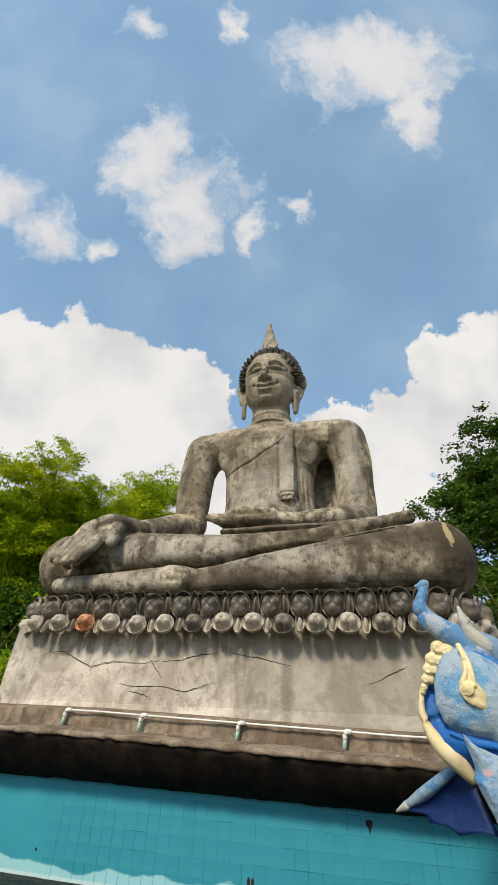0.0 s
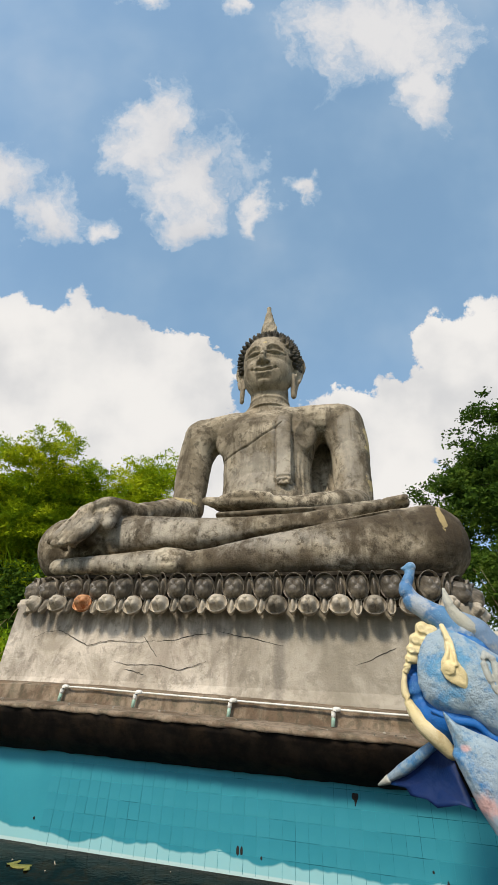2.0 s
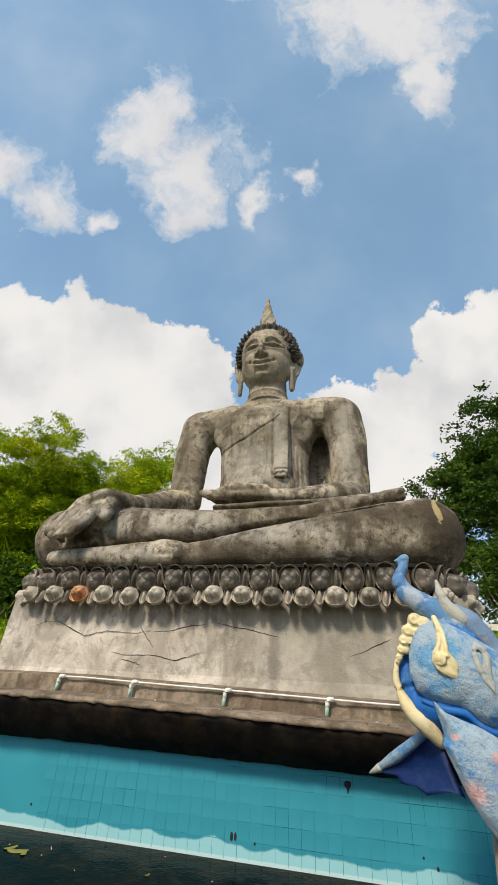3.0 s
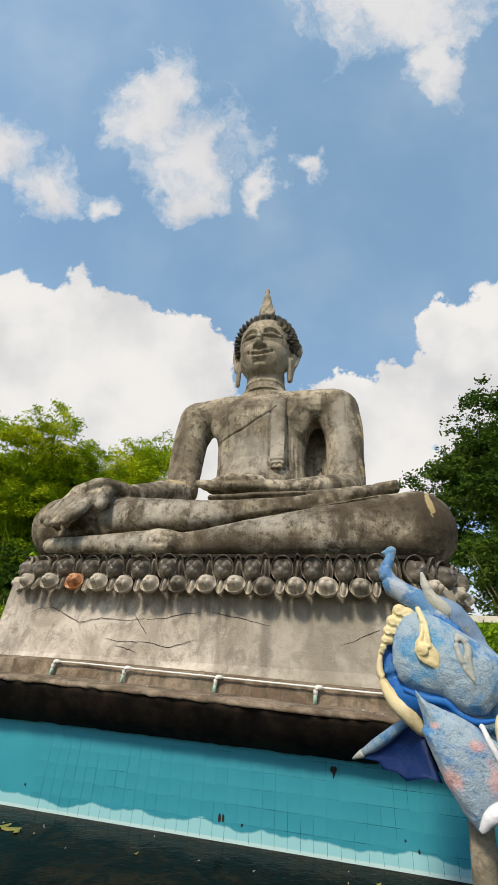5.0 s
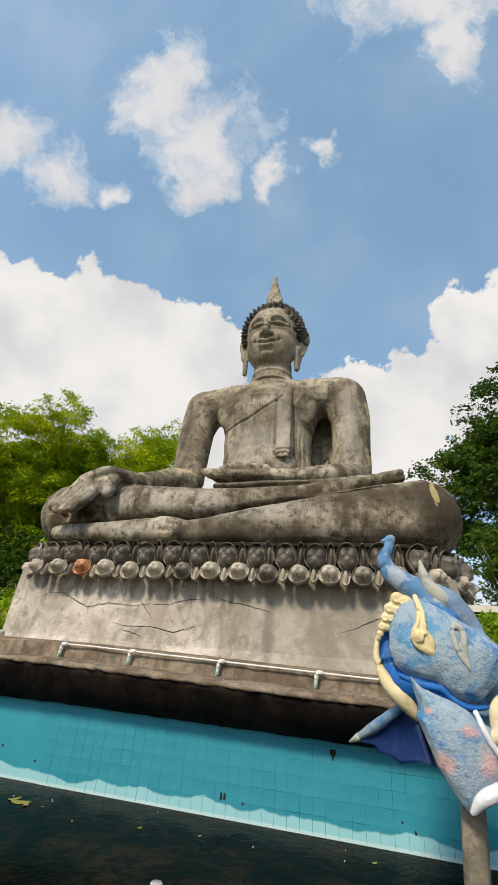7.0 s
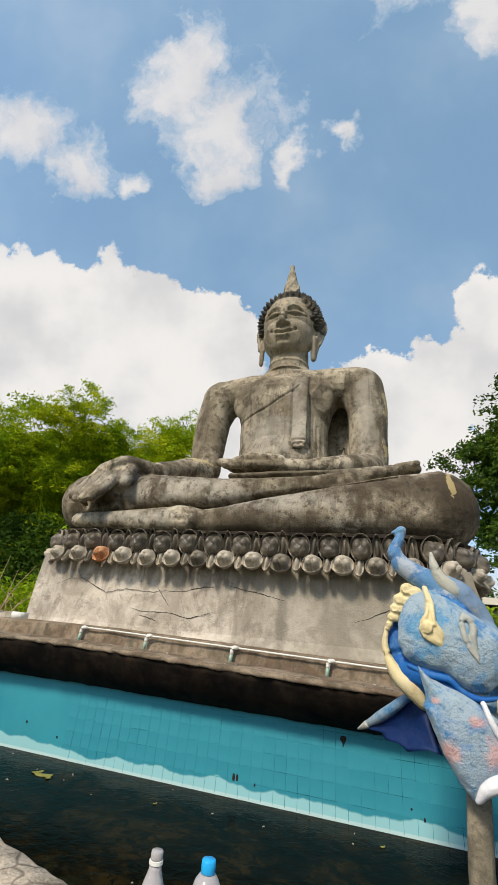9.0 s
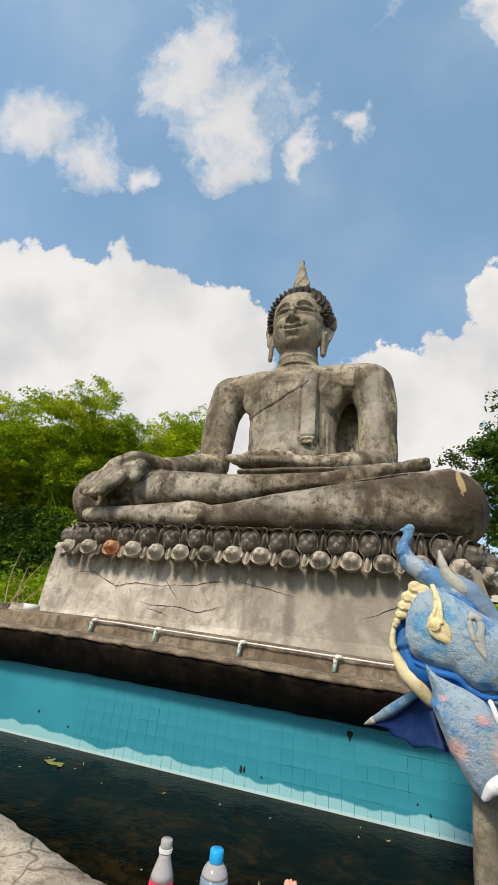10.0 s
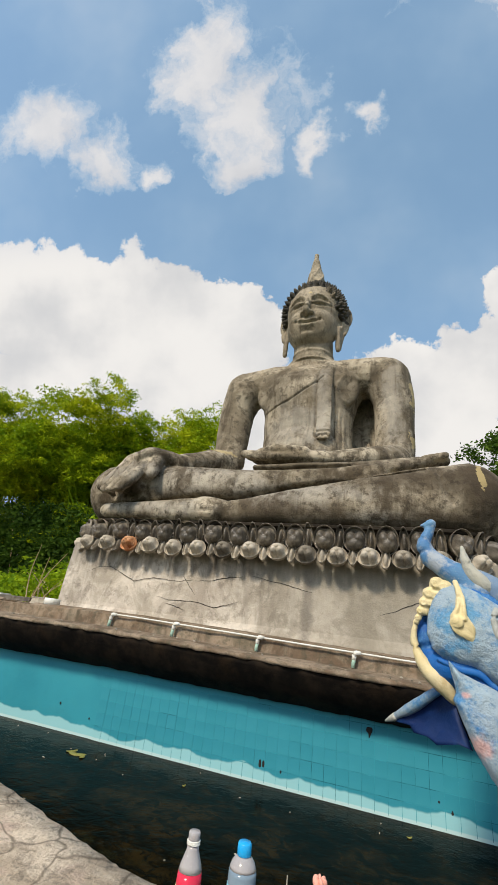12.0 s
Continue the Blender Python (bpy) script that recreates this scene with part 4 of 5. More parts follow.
def head_shapes(bm):
    tube(bm, [(-1.17, 2.30, 5.45), (-1.17, 2.27, 5.75), (-1.17, 2.25, 6.2)], [(0.47, 0.42), (0.37, 0.35), (0.365, 0.35)], 24, up=(0, 1, 0))
    for z, r in ((5.72, 0.40), (5.90, 0.375)):
        ring = [(-1.17 + r * math.cos(a), 2.27 + r * 0.95 * math.sin(a), z) for a in np.linspace(0, 2 * math.pi, 25)]
        tube(bm, ring, [0.018] * 25, 6)
    ball(bm, (XF, 2.22, 6.82), (0.52, 0.54, 0.66), seg=36)
    ball(bm, (XF, 2.265, 6.95), (0.56, 0.552, 0.60), seg=36)
    ball(bm, (XF, 2.08, 6.45), (0.465, 0.42, 0.49), seg=32)
    # nose with broad wings
    tube(bm, curve_pts([(XF, 1.71, 6.92), (XF, 1.655, 6.74), (XF, 1.565, 6.54), (XF, 1.62, 6.46)], 12), list(zip(spread((0.03, 0.04, 0.066, 0.045), 12), spread((0.05, 0.06, 0.07, 0.04), 12))), 12)
    for g in (-1, 1):
        ball(bm, (XF + g * 0.075, 1.65, 6.505), (0.058, 0.07, 0.046), seg=14)
        # ears: broad splayed shells that run out in long lobes, with a rolled edge
        shell = [(0.47, 2.16, 6.93), (0.56, 2.24, 7.05), (0.655, 2.36, 7.02), (0.70, 2.42, 6.86), (0.655, 2.38, 6.62), (0.60, 2.32, 6.42), (0.565, 2.26, 6.20), (0.545, 2.22, 6.00), (0.50, 2.18, 5.95), (0.465, 2.16, 6.06), (0.45, 2.14, 6.35), (0.455, 2.14, 6.65)]
        slab(bm, [(-1.195 + g * x, y, z) for x, y, z in shell], 0.035, -0.02)
        rim = [(0.47, 2.12, 6.88), (0.56, 2.20, 7.04), (0.655, 2.32, 7.01), (0.695, 2.38, 6.86), (0.65, 2.34, 6.62), (0.60, 2.28, 6.42)]
        tube(bm, curve_pts([(-1.195 + g * x, y, z) for x, y, z in rim], 16), [0.034] * 16, 8)
        inner = [(0.50, 2.13, 6.84), (0.565, 2.20, 6.78), (0.575, 2.22, 6.62), (0.53, 2.18, 6.46)]
        tube(bm, curve_pts([(-1.195 + g * x, y, z) for x, y, z in inner], 10), [0.026] * 10, 8)
        tube(bm, curve_pts([(-1.195 + g * 0.50, 2.16, 6.5), (-1.195 + g * 0.50, 2.15, 6.2), (-1.195 + g * 0.505, 2.16, 6.0)], 8), spread((0.04, 0.05, 0.048), 8), 10)
    ball(bm, (XF - 0.01, 1.68, 6.955), (0.022, 0.02, 0.022), seg=10)


def hair_shapes(bm):
    """Cap, pointed curls and the twisted flame on top."""
    ball(bm, (-1.19, 2.36, 6.96), (0.585, 0.53, 0.63), seg=32)
    ball(bm, (-1.19, 2.30, 7.44), (0.27, 0.27, 0.26), seg=24)

    def curl(p, out, size):
        q = Vector(out).normalized()
        tube(bm, [p - q * 0.02, p + q * size * 0.6, p + q * size * 1.25 + Vector((0, 0, 0.01))], [size * 0.62, size * 0.5, size * 0.16], 7)

    for ring in range(12):
        th = radians(4 + ring * 9.6)
        count = max(1, int(2 * math.pi * math.sin(th) * 0.56 / 0.104))
        for k in range(count):
            ph = 2 * math.pi * (k + 0.5 * (ring % 2)) / count
            o = Vector((math.sin(th) * math.cos(ph), math.sin(th) * math.sin(ph), math.cos(th)))
            p = Vector((-1.19 + 0.575 * o.x, 2.27 + 0.55 * o.y, 6.94 + 0.62 * o.z))
            # the face stays free below the hairline
            line = float(np.interp(abs(p.x - XF), (0, 0.22, 0.33, 0.44, 0.50), (7.29, 7.26, 7.15, 6.98, 6.6)))
            if p.y < 2.17 and p.z < line:
                continue
            curl(p, o, 0.078)
    for ring in range(5):
        th = radians(20 + ring * 16)
        count = max(5, int(2 * math.pi * math.sin(th) * 0.30 / 0.10))
        for k in range(count):
            ph = 2 * math.pi * (k + 0.5 * (ring % 2)) / count
            o = Vector((math.sin(th) * math.cos(ph), math.sin(th) * math.sin(ph), math.cos(th)))
            curl(Vector((-1.19, 2.30, 7.44)) + Vector((0.26 * o.x, 0.26 * o.y, 0.25 * o.z)), o, 0.05)


def flame_shapes(bm):
    tube(bm, [(-1.19, 2.28, 7.56), (-1.20, 2.28, 7.70), (-1.20, 2.27, 7.86), (-1.21, 2.26, 8.08), (-1.22, 2.25, 8.30), (-1.225, 2.25, 8.47), (-1.225, 2.25, 8.54)], [0.20, 0.195, 0.165, 0.12, 0.085, 0.05, 0.05], 18)
    for k in range(5):
        a0 = k * 2 * math.pi / 5
        pts = [(-1.195 - 0.004 * j + (0.20 - 0.145 * j / 8) * math.cos(a0 + 0.33 * j), 2.265 + (0.20 - 0.145 * j / 8) * math.sin(a0 + 0.33 * j), 7.62 + 0.10 * j) for j in range(9)]
        tube(bm, pts, [0.04, 0.04, 0.036, 0.034, 0.03, 0.027, 0.023, 0.018, 0.014], 7)
    ball(bm, (-1.225, 2.25, 8.56), (0.055, 0.055, 0.045), seg=12)


def carved_lines(co):
    """The face, the robe, the fingers and the folds of the legs, cut into the skin."""
    lines = []
    for g in (-1, 1):
        def f(*pts):
            return [(XF + g * x, z) for x, z in pts]
        lines += [(f((0.045, 6.80), (0.07, 6.90), (0.15, 6.985), (0.27, 6.97), (0.38, 6.87)), 0.026, 0.035),
                  (f((0.09, 6.83), (0.19, 6.895), (0.31, 6.86)), 0.045, -0.05),
                  (f((0.10, 6.785), (0.20, 6.80), (0.30, 6.80)), 0.045, 0.045),
                  (f((0.07, 6.755), (0.19, 6.725), (0.33, 6.765), (0.39, 6.79)), 0.016, -0.045),
                  (f((0.12, 6.69), (0.25, 6.69)), 0.03, 0.012),
                  (f((0.27, 6.50),), 0.10, 0.020),
                  (f((0.10, 6.45), (0.17, 6.41)), 0.03, -0.016),
                  (f((0.235, 6.40),), 0.035, -0.026)]
    mouth = [(XF + x, z) for x, z in ((-0.225, 6.40), (-0.15, 6.35), (-0.06, 6.325), (0, 6.315), (0.06, 6.325), (0.15, 6.35), (0.225, 6.40))]
    lines += [([(x, z + 0.036) for x, z in mouth[1:-1]], 0.030, 0.036), (mouth, 0.015, -0.050), ([(XF - 0.11, 6.275), (XF, 6.255), (XF + 0.11, 6.275)], 0.032, 0.030),
              ([(XF - 0.08, 6.175), (XF + 0.08, 6.175)], 0.03, -0.022), ([(XF, 6.08)], 0.13, 0.035), ([(XF, 6.44), (XF, 6.37)], 0.018, -0.014)]
    relief(co, lines, (co[:, 1] < 2.02) & (co[:, 2] > 5.95) & (co[:, 2] < 7.2) & (np.abs(co[:, 0] - XF) < 0.5))
    robe = [([(-0.84, 5.13), (-1.02, 4.98), (-1.4, 4.73), (-1.74, 4.63), (-1.95, 4.62)], 0.016, -0.035), ([(-0.50, 5.20), (-0.60, 5.04), (-0.62, 4.90), (-0.57, 4.78), (-0.44, 4.73)], 0.022, 0.014),
            ([(-0.935, 5.15), (-0.935, 4.10)], 0.014, -0.035), ([(-0.655, 4.95), (-0.655, 4.10)], 0.014, -0.035), ([(-0.93, 4.10), (-0.65, 4.10)], 0.016, -0.04),
            ([(-0.93, 4.05), (-0.88, 3.99), (-0.84, 4.05), (-0.79, 4.01), (-0.74, 4.05), (-0.70, 3.99), (-0.65, 4.05)], 0.016, -0.045),
            ([(-0.55, 4.45), (-0.53, 3.75)], 0.02, -0.022), ([(-0.60, 4.62), (-0.60, 4.2)], 0.016, -0.018), ([(-0.48, 4.3), (-0.45, 3.7)], 0.02, -0.022),
            ([(-1.98, 3.72), (-1.5, 3.68), (-1.1, 3.70), (-0.7, 3.66)], 0.02, -0.028)]
    relief(co, robe, (co[:, 1] < 2.2) & (co[:, 2] > 3.5) & (co[:, 2] < 5.5) & (co[:, 0] > -2.1) & (co[:, 0] < -0.2))
    legs = [([(-3.52, 2.55), (-2.72, 2.585), (-2.15, 2.655), (-2.0, 2.665), (-1.71, 2.62), (-1.21, 2.70), (-0.86, 2.79), (-0.52, 2.84), (0.13, 2.94), (0.45, 2.985), (0.62, 3.03)], 0.022, -0.085),
            ([(-3.245, 3.02), (-3.30, 2.85), (-3.385, 2.70)], 0.014, -0.045), ([(-3.105, 3.05), (-3.17, 2.85), (-3.27, 2.65)], 0.014, -0.045), ([(-2.975, 3.03), (-3.03, 2.85), (-3.14, 2.65)], 0.014, -0.045),
            ([(-2.02, 2.52), (-1.94, 2.58), (-1.86, 2.52)], 0.02, -0.02), ([(-1.98, 2.44), (-1.86, 2.44)], 0.02, -0.018),
            ([(-0.9, 3.12), (-0.3, 3.13), (0.3, 3.2)], 0.014, -0.02), ([(0.74, 2.98), (0.79, 2.78), (0.86, 2.6)], 0.02, -0.018)]
    relief(co, legs, (co[:, 1] < 0.95) & (co[:, 2] < 3.3))


def build_statue():
    hair = bmesh.new()
    hair_shapes(hair)
    shell = BVHTree.FromBMesh(hair)
    hair.free()
    bm = bmesh.new()
    for shapes in (leg_shapes, trunk_shapes, hand_on_knee, head_shapes, flame_shapes, hair_shapes):
        shapes(bm)
    skin = fused(bm, 0.0175, 2, 0.4)
    co = np.array([tuple(v.co) for v in skin.verts])
    carved_lines(co)
    skin.normal_update()
    for v, c in zip(skin.verts, co):
        p = Vector(c)
        worn = 0.35 if p.z > 5.6 else 1.0
        v.co = p + v.normal * worn * (0.012 * noise.noise(p * 2.2) + 0.006 * noise.noise(p * 7.0))
    for f in skin.faces:
        c = f.calc_center_median()
        if 6.5 < c.z < 7.74 and c.y > 1.68 and shell.find_nearest(c, 0.022)[0] is not None:
            f.material_index = 1
    # loose crumbs of the skin are dropped, so that the figure is one piece
    seen, best = set(), []
    for v in skin.verts:
        if v in seen:
            continue
        island, todo = [], [v]
        seen.add(v)
        while todo:
            w = todo.pop()
            island.append(w)
            for e in w.link_edges:
                o = e.other_vert(w)
                if o not in seen:
                    seen.add(o)
                    todo.append(o)
        if len(island) > len(best):
            best = island
    best = set(best)
    bmesh.ops.delete(skin, geom=[v for v in skin.verts if v not in best], context="VERTS")
    solid("seated_statue", skin, [M_STATUE, M_HAIR], "weathered grey seated cement statue with gilding traces on lotus pedestal", "statue", smooth=True)


# ---- the blue mythical beast on a post ----
def slab(bm, outline, thick, bulge=0.0, cols=10):
    """A thick curved sheet from an outline of (x, y, z) that runs round it; the middle swells by bulge towards the south."""
    n = len(outline)
    c = sum((Vector(p) for p in outline), Vector()) / n
    front, back = [], []
    for k in range(5):
        f = 1 - k / 5
        sw = bulge * (1 - f * f)
        front.append([bm.verts.new(c.lerp(Vector(p), f) + Vector((0, -thick * (1 if f < 1 else 0.35) - sw, 0))) for p in outline])
        back.append([bm.verts.new(c.lerp(Vector(p), f) + Vector((0, thick * (1 if f < 1 else 0.35) - sw, 0))) for p in outline])
    for rings in (front, back):
        for a, b in zip(rings, rings[1:]):
            for j in range(n):
                bm.faces.new((a[j], a[(j + 1) % n], b[(j + 1) % n], b[j]))
        bm.faces.new(rings[-1])
    for j in range(n):
        bm.faces.new((front[0][j], front[0][(j + 1) % n], back[0][(j + 1) % n], back[0][j]))
    return bm


def build_beast():
    Y = -1.3
    body = bmesh.new()

    def P(x, z, d=0.0):
        return (x, Y + d, z)

    # head and neck, light blue
    bm = bmesh.new()
    ball(bm, P(0.80, 1.33, 0.10), (0.22, 0.15, 0.20), (0, 20, 0), 24)
    ball(bm, P(0.98, 1.22, 0.10), (0.22, 0.16, 0.16), (0, 30, 0), 24)
    ball(bm, P(1.16, 1.12, 0.12), (0.26, 0.17, 0.17), (0, 22, 0), 24)
    ball(bm, P(1.08, 0.98, 0.12), (0.20, 0.14, 0.28), seg=20)
    ball(bm, P(0.88, 1.0, 0.05), (0.16, 0.09, 0.14), seg=20)
    # the cheek: one swelling shield that runs out in a second lobe below the temple
    shield = [(0.594, 1.535), (0.541, 1.465), (0.513, 1.382), (0.505, 1.279), (0.527, 1.205), (0.585, 1.155), (0.665, 1.135), (0.744, 1.128), (0.803, 1.075), (0.875, 1.045),
              (0.955, 1.06), (1.043, 1.143), (1.118, 1.266), (1.10, 1.33), (1.0, 1.395), (0.90, 1.46), (0.79, 1.53), (0.69, 1.57)]
    slab(bm, [P(x, z, -0.05) for x, z in shield], 0.045, 0.075)
    merge(body, fused(bm, 0.011, 3), 0)
    # dark blue throat behind the cheek roll
    bm = bmesh.new()
    tube(bm, curve_pts([P(0.55, 1.46, 0.07), P(0.50, 1.34, 0.07), P(0.50, 1.22, 0.06), P(0.56, 1.12, 0.05), P(0.68, 1.07, 0.03), P(0.80, 1.04, 0.0)], 14), spread((0.05, 0.06, 0.065, 0.075, 0.085, 0.09), 14), 12)
    ball(bm, P(0.68, 1.12, 0.05), (0.2, 0.14, 0.12), seg=18)
    merge(body, fused(bm, 0.012, 3), 2)
    # trunk
    bm = bmesh.new()
    tube(bm, curve_pts([P(0.565, 1.925), P(0.54, 1.87), P(0.515, 1.80), P(0.545, 1.725), P(0.63, 1.665), P(0.72, 1.61, 0.01), P(0.80, 1.53, 0.03)], 26), spread((0.026, 0.032, 0.046, 0.058, 0.066, 0.078, 0.10), 26), 16)
    tube(bm, [P(0.565, 1.935), P(0.50, 1.925)], [0.032, 0.010], 10)
    ball(bm, P(0.562, 1.94), (0.034, 0.032, 0.03), seg=14)
    ball(bm, P(0.74, 1.52, 0.03), (0.12, 0.10, 0.12), seg=18)
    merge(body, fused(bm, 0.010, 3), 3)
    # deep shade band where the trunk meets the brow
    bm = bmesh.new()
    tube(bm, curve_pts([P(0.66, 1.585, 0.0), P(0.76, 1.535, -0.02), P(0.86, 1.46, -0.025), P(0.95, 1.38, -0.01)], 10), spread((0.03, 0.05, 0.05, 0.02), 10), 10)
    merge(body, fused(bm, 0.010, 2), 2)
    # brow ridge, grey blue
    bm = bmesh.new()
    tube(bm, curve_pts([P(0.78, 1.62, 0.02), P(0.87, 1.56, 0.02), P(0.95, 1.46, 0.04), P(1.01, 1.36, 0.06)], 12), spread((0.06, 0.08, 0.075, 0.055), 12), 14)
    tube(bm, curve_pts([P(0.98, 1.38, 0.02), P(1.10, 1.25, 0.02), P(1.28, 1.15, 0.04)], 8), spread((0.06, 0.07, 0.06), 8), 12)
    merge(body, fused(bm, 0.011, 3), 4)
    # tusk
    bm = bmesh.new()
    tube(bm, curve_pts([P(0.725, 1.785, -0.05), P(0.738, 1.71, -0.05), P(0.765, 1.64, -0.04), P(0.83, 1.57, -0.02)], 12), spread((0.010, 0.028, 0.042, 0.05), 12), 12)
    merge(body, bm, 5)
    # cream beads of the nose, lip band and cheek ornament
    bm = bmesh.new()
    for x, z, r in ((0.575, 1.562, 0.045), (0.62, 1.545, 0.046), (0.532, 1.502, 0.042), (0.575, 1.492, 0.038), (0.502, 1.45, 0.036), (0.54, 1.448, 0.030), (0.48, 1.40, 0.030), (0.505, 1.398, 0.024), (0.462, 1.36, 0.023), (0.452, 1.335, 0.018)):
        ball(bm, P(x, z, -0.01), (r, r * 0.9, r), seg=16)
        ring = [P(x - 0.01 + r * 0.45 * math.cos(q), z + r * 0.45 * math.sin(q), -0.01 - r * 0.85) for q in np.linspace(0.4, 6.0, 10)]
        tube(bm, ring, [r * 0.14] * 10, 6)
    merge(body, fused(bm, 0.007, 2), 1)
    bm = bmesh.new()
    tube(bm, curve_pts([P(0.445, 1.34), P(0.432, 1.25), P(0.45, 1.17), P(0.50, 1.09, 0.0), P(0.57, 1.03, 0.0), P(0.63, 0.96, 0.01)], 18), spread((0.012, 0.018, 0.028, 0.044, 0.055, 0.03), 18), 10)
    merge(body, bm, 1)
    bm = bmesh.new()
    slab(bm, [P(0.662, 1.575, -0.11), P(0.688, 1.53, -0.13), P(0.70, 1.46, -0.16), P(0.712, 1.39, -0.17), P(0.748, 1.33, -0.17), P(0.742, 1.25, -0.155), P(0.70, 1.265, -0.165), P(0.668, 1.28, -0.17), P(0.64, 1.30, -0.17),
              P(0.618, 1.345, -0.165), P(0.63, 1.39, -0.165), P(0.655, 1.43, -0.16), P(0.665, 1.50, -0.145)], 0.014, 0.01)
    for pts in (((0.664, 1.57, -0.125), (0.676, 1.50, -0.155), (0.668, 1.43, -0.175), (0.640, 1.37, -0.18), (0.648, 1.33, -0.185), (0.675, 1.335, -0.19), (0.678, 1.365, -0.19)),
                ((0.672, 1.57, -0.125), (0.695, 1.49, -0.155), (0.70, 1.42, -0.18), (0.70, 1.37, -0.185))):
        tube(bm, curve_pts([P(*p) for p in pts], 18), [0.011] * 18, 8)
    ball(bm, P(0.660, 1.355, -0.185), (0.026, 0.02, 0.03), seg=14)
    merge(body, fused(bm, 0.005, 1), 1)
    # crest on the temple
    bm = bmesh.new()
    tube(bm, curve_pts([P(0.86, 1.44, -0.13), P(0.842, 1.38, -0.15), P(0.862, 1.28, -0.16), P(0.91, 1.20, -0.15)], 14), spread((0.010, 0.020, 0.018, 0.005), 14), 10)
    tube(bm, curve_pts([P(0.868, 1.435, -0.13), P(0.898, 1.39, -0.145), P(0.895, 1.31, -0.155), P(0.91, 1.22, -0.15)], 12), spread((0.010, 0.024, 0.018, 0.005), 12), 10)
    merge(body, fused(bm, 0.006, 1), 5)
    # the crevice under the cheek
    bm = bmesh.new()
    tube(bm, curve_pts([P(0.56, 1.15, -0.06), P(0.66, 1.115, -0.075), P(0.76, 1.105, -0.08), P(0.82, 1.05, -0.08), P(0.90, 1.025, -0.08), P(0.99, 1.04, -0.07)], 14), spread((0.012, 0.024, 0.022, 0.020, 0.016, 0.010), 14), 8)
    merge(body, bm, 2)
    # neck panel: light blue sheet with pink flecks and a white hem
    bm = bmesh.new()
    slab(bm, [P(0.60, 1.16, -0.10), P(0.66, 1.10, -0.11), P(0.78, 1.06, -0.12), P(0.90, 1.0, -0.12), P(0.98, 0.94, -0.11), P(1.02, 0.84, -0.10), P(1.0, 0.74, -0.10), P(0.90, 0.67, -0.11), P(0.82, 0.59, -0.12), P(0.76, 0.66, -0.12), P(0.70, 0.76, -0.12), P(0.66, 0.86, -0.12), P(0.615, 0.97, -0.11), P(0.635, 1.0, -0.11), P(0.62, 1.08, -0.10)], 0.035, 0.05)
    merge(body, fused(bm, 0.010, 3), 0)
    bm = bmesh.new()
    tube(bm, curve_pts([P(0.835, 0.605, -0.14), P(0.875, 0.655, -0.15), P(0.95, 0.695, -0.15), P(1.05, 0.73, -0.13), P(1.12, 0.82, -0.08)], 14), spread((0.018, 0.034, 0.036, 0.036, 0.03), 14), 10)
    tube(bm, curve_pts([P(0.905, 1.015, -0.15), P(0.925, 0.945, -0.17), P(0.965, 0.866, -0.165), P(1.04, 0.78, -0.14)], 10), [0.016] * 10, 8)
    merge(body, fused(bm, 0.009, 2), 6)
    bm = bmesh.new()
    for k in range(5):
        a = radians(-50 - 22 * k)
        tube(bm, curve_pts([P(1.10, 1.04, -0.10), P(1.10 + 0.12 * math.cos(a), 1.02 + 0.12 * math.sin(a), -0.13), P(1.09 + 0.25 * math.cos(a), 1.02 + 0.25 * math.sin(a), -0.11)], 6), spread((0.03, 0.036, 0.02), 6), 8)
    ball(bm, P(1.09, 0.98, -0.09), (0.12, 0.04, 0.14), seg=16)
    merge(body, fused(bm, 0.009, 2), 1)
    # spread web: dark membrane with a lighter spar
    bm = bmesh.new()
    slab(bm, [P(0.57, 1.0, 0.10), P(0.63, 0.99, 0.04), P(0.64, 0.90, 0.0), P(0.70, 0.74, -0.02), P(0.64, 0.752, 0.02), P(0.56, 0.725, 0.07), P(0.53, 0.715, 0.10), P(0.485, 0.74, 0.14), P(0.41, 0.735, 0.22), P(0.39, 0.765, 0.26), P(0.28, 0.76, 0.36), P(0.36, 0.83, 0.28), P(0.47, 0.92, 0.18)], 0.018, -0.05)
    merge(body, bm, 2 + 6)
    bm = bmesh.new()
    tube(bm, curve_pts([P(0.585, 1.01, 0.07), P(0.50, 0.94, 0.14), P(0.39, 0.85, 0.25), P(0.27, 0.765, 0.37)], 14), spread((0.02, 0.028, 0.032, 0.014), 14), 10)
    merge(body, bm, 0)
    bm = bmesh.new()
    tube(bm, [P(0.30, 0.785, 0.335), P(0.245, 0.748, 0.39)], [0.024, 0.008], 8)
    merge(body, bm, 5)
    for v in body.verts:
        p = v.co
        v.co = p + v.normal * (0.004 * noise.noise(p * 14) + 0.002 * noise.noise(p * 40))
    solid("beast_statue", body, [M_BLUE, M_CREAM, M_MIDBLUE, M_TRUNK, M_GREYBLUE, M_GREYHORN, M_WHITE, M_PINK, M_DEEP],
          "blue painted cement beast with raised trunk and cream ornaments", "statue", smooth=True)
    bm = bmesh.new()
    tube(bm, [(0.82, Y + 0.02, -0.25), (0.835, Y + 0.01, 0.3), (0.865, Y + 0.02, 0.65), (0.90, Y + 0.08, 0.85)], [0.064, 0.060, 0.058, 0.058], 14, cap=False)
    solid("support_post", bm, M_POST, "grey cement post standing in the pool under the blue beast", "post", smooth=True)


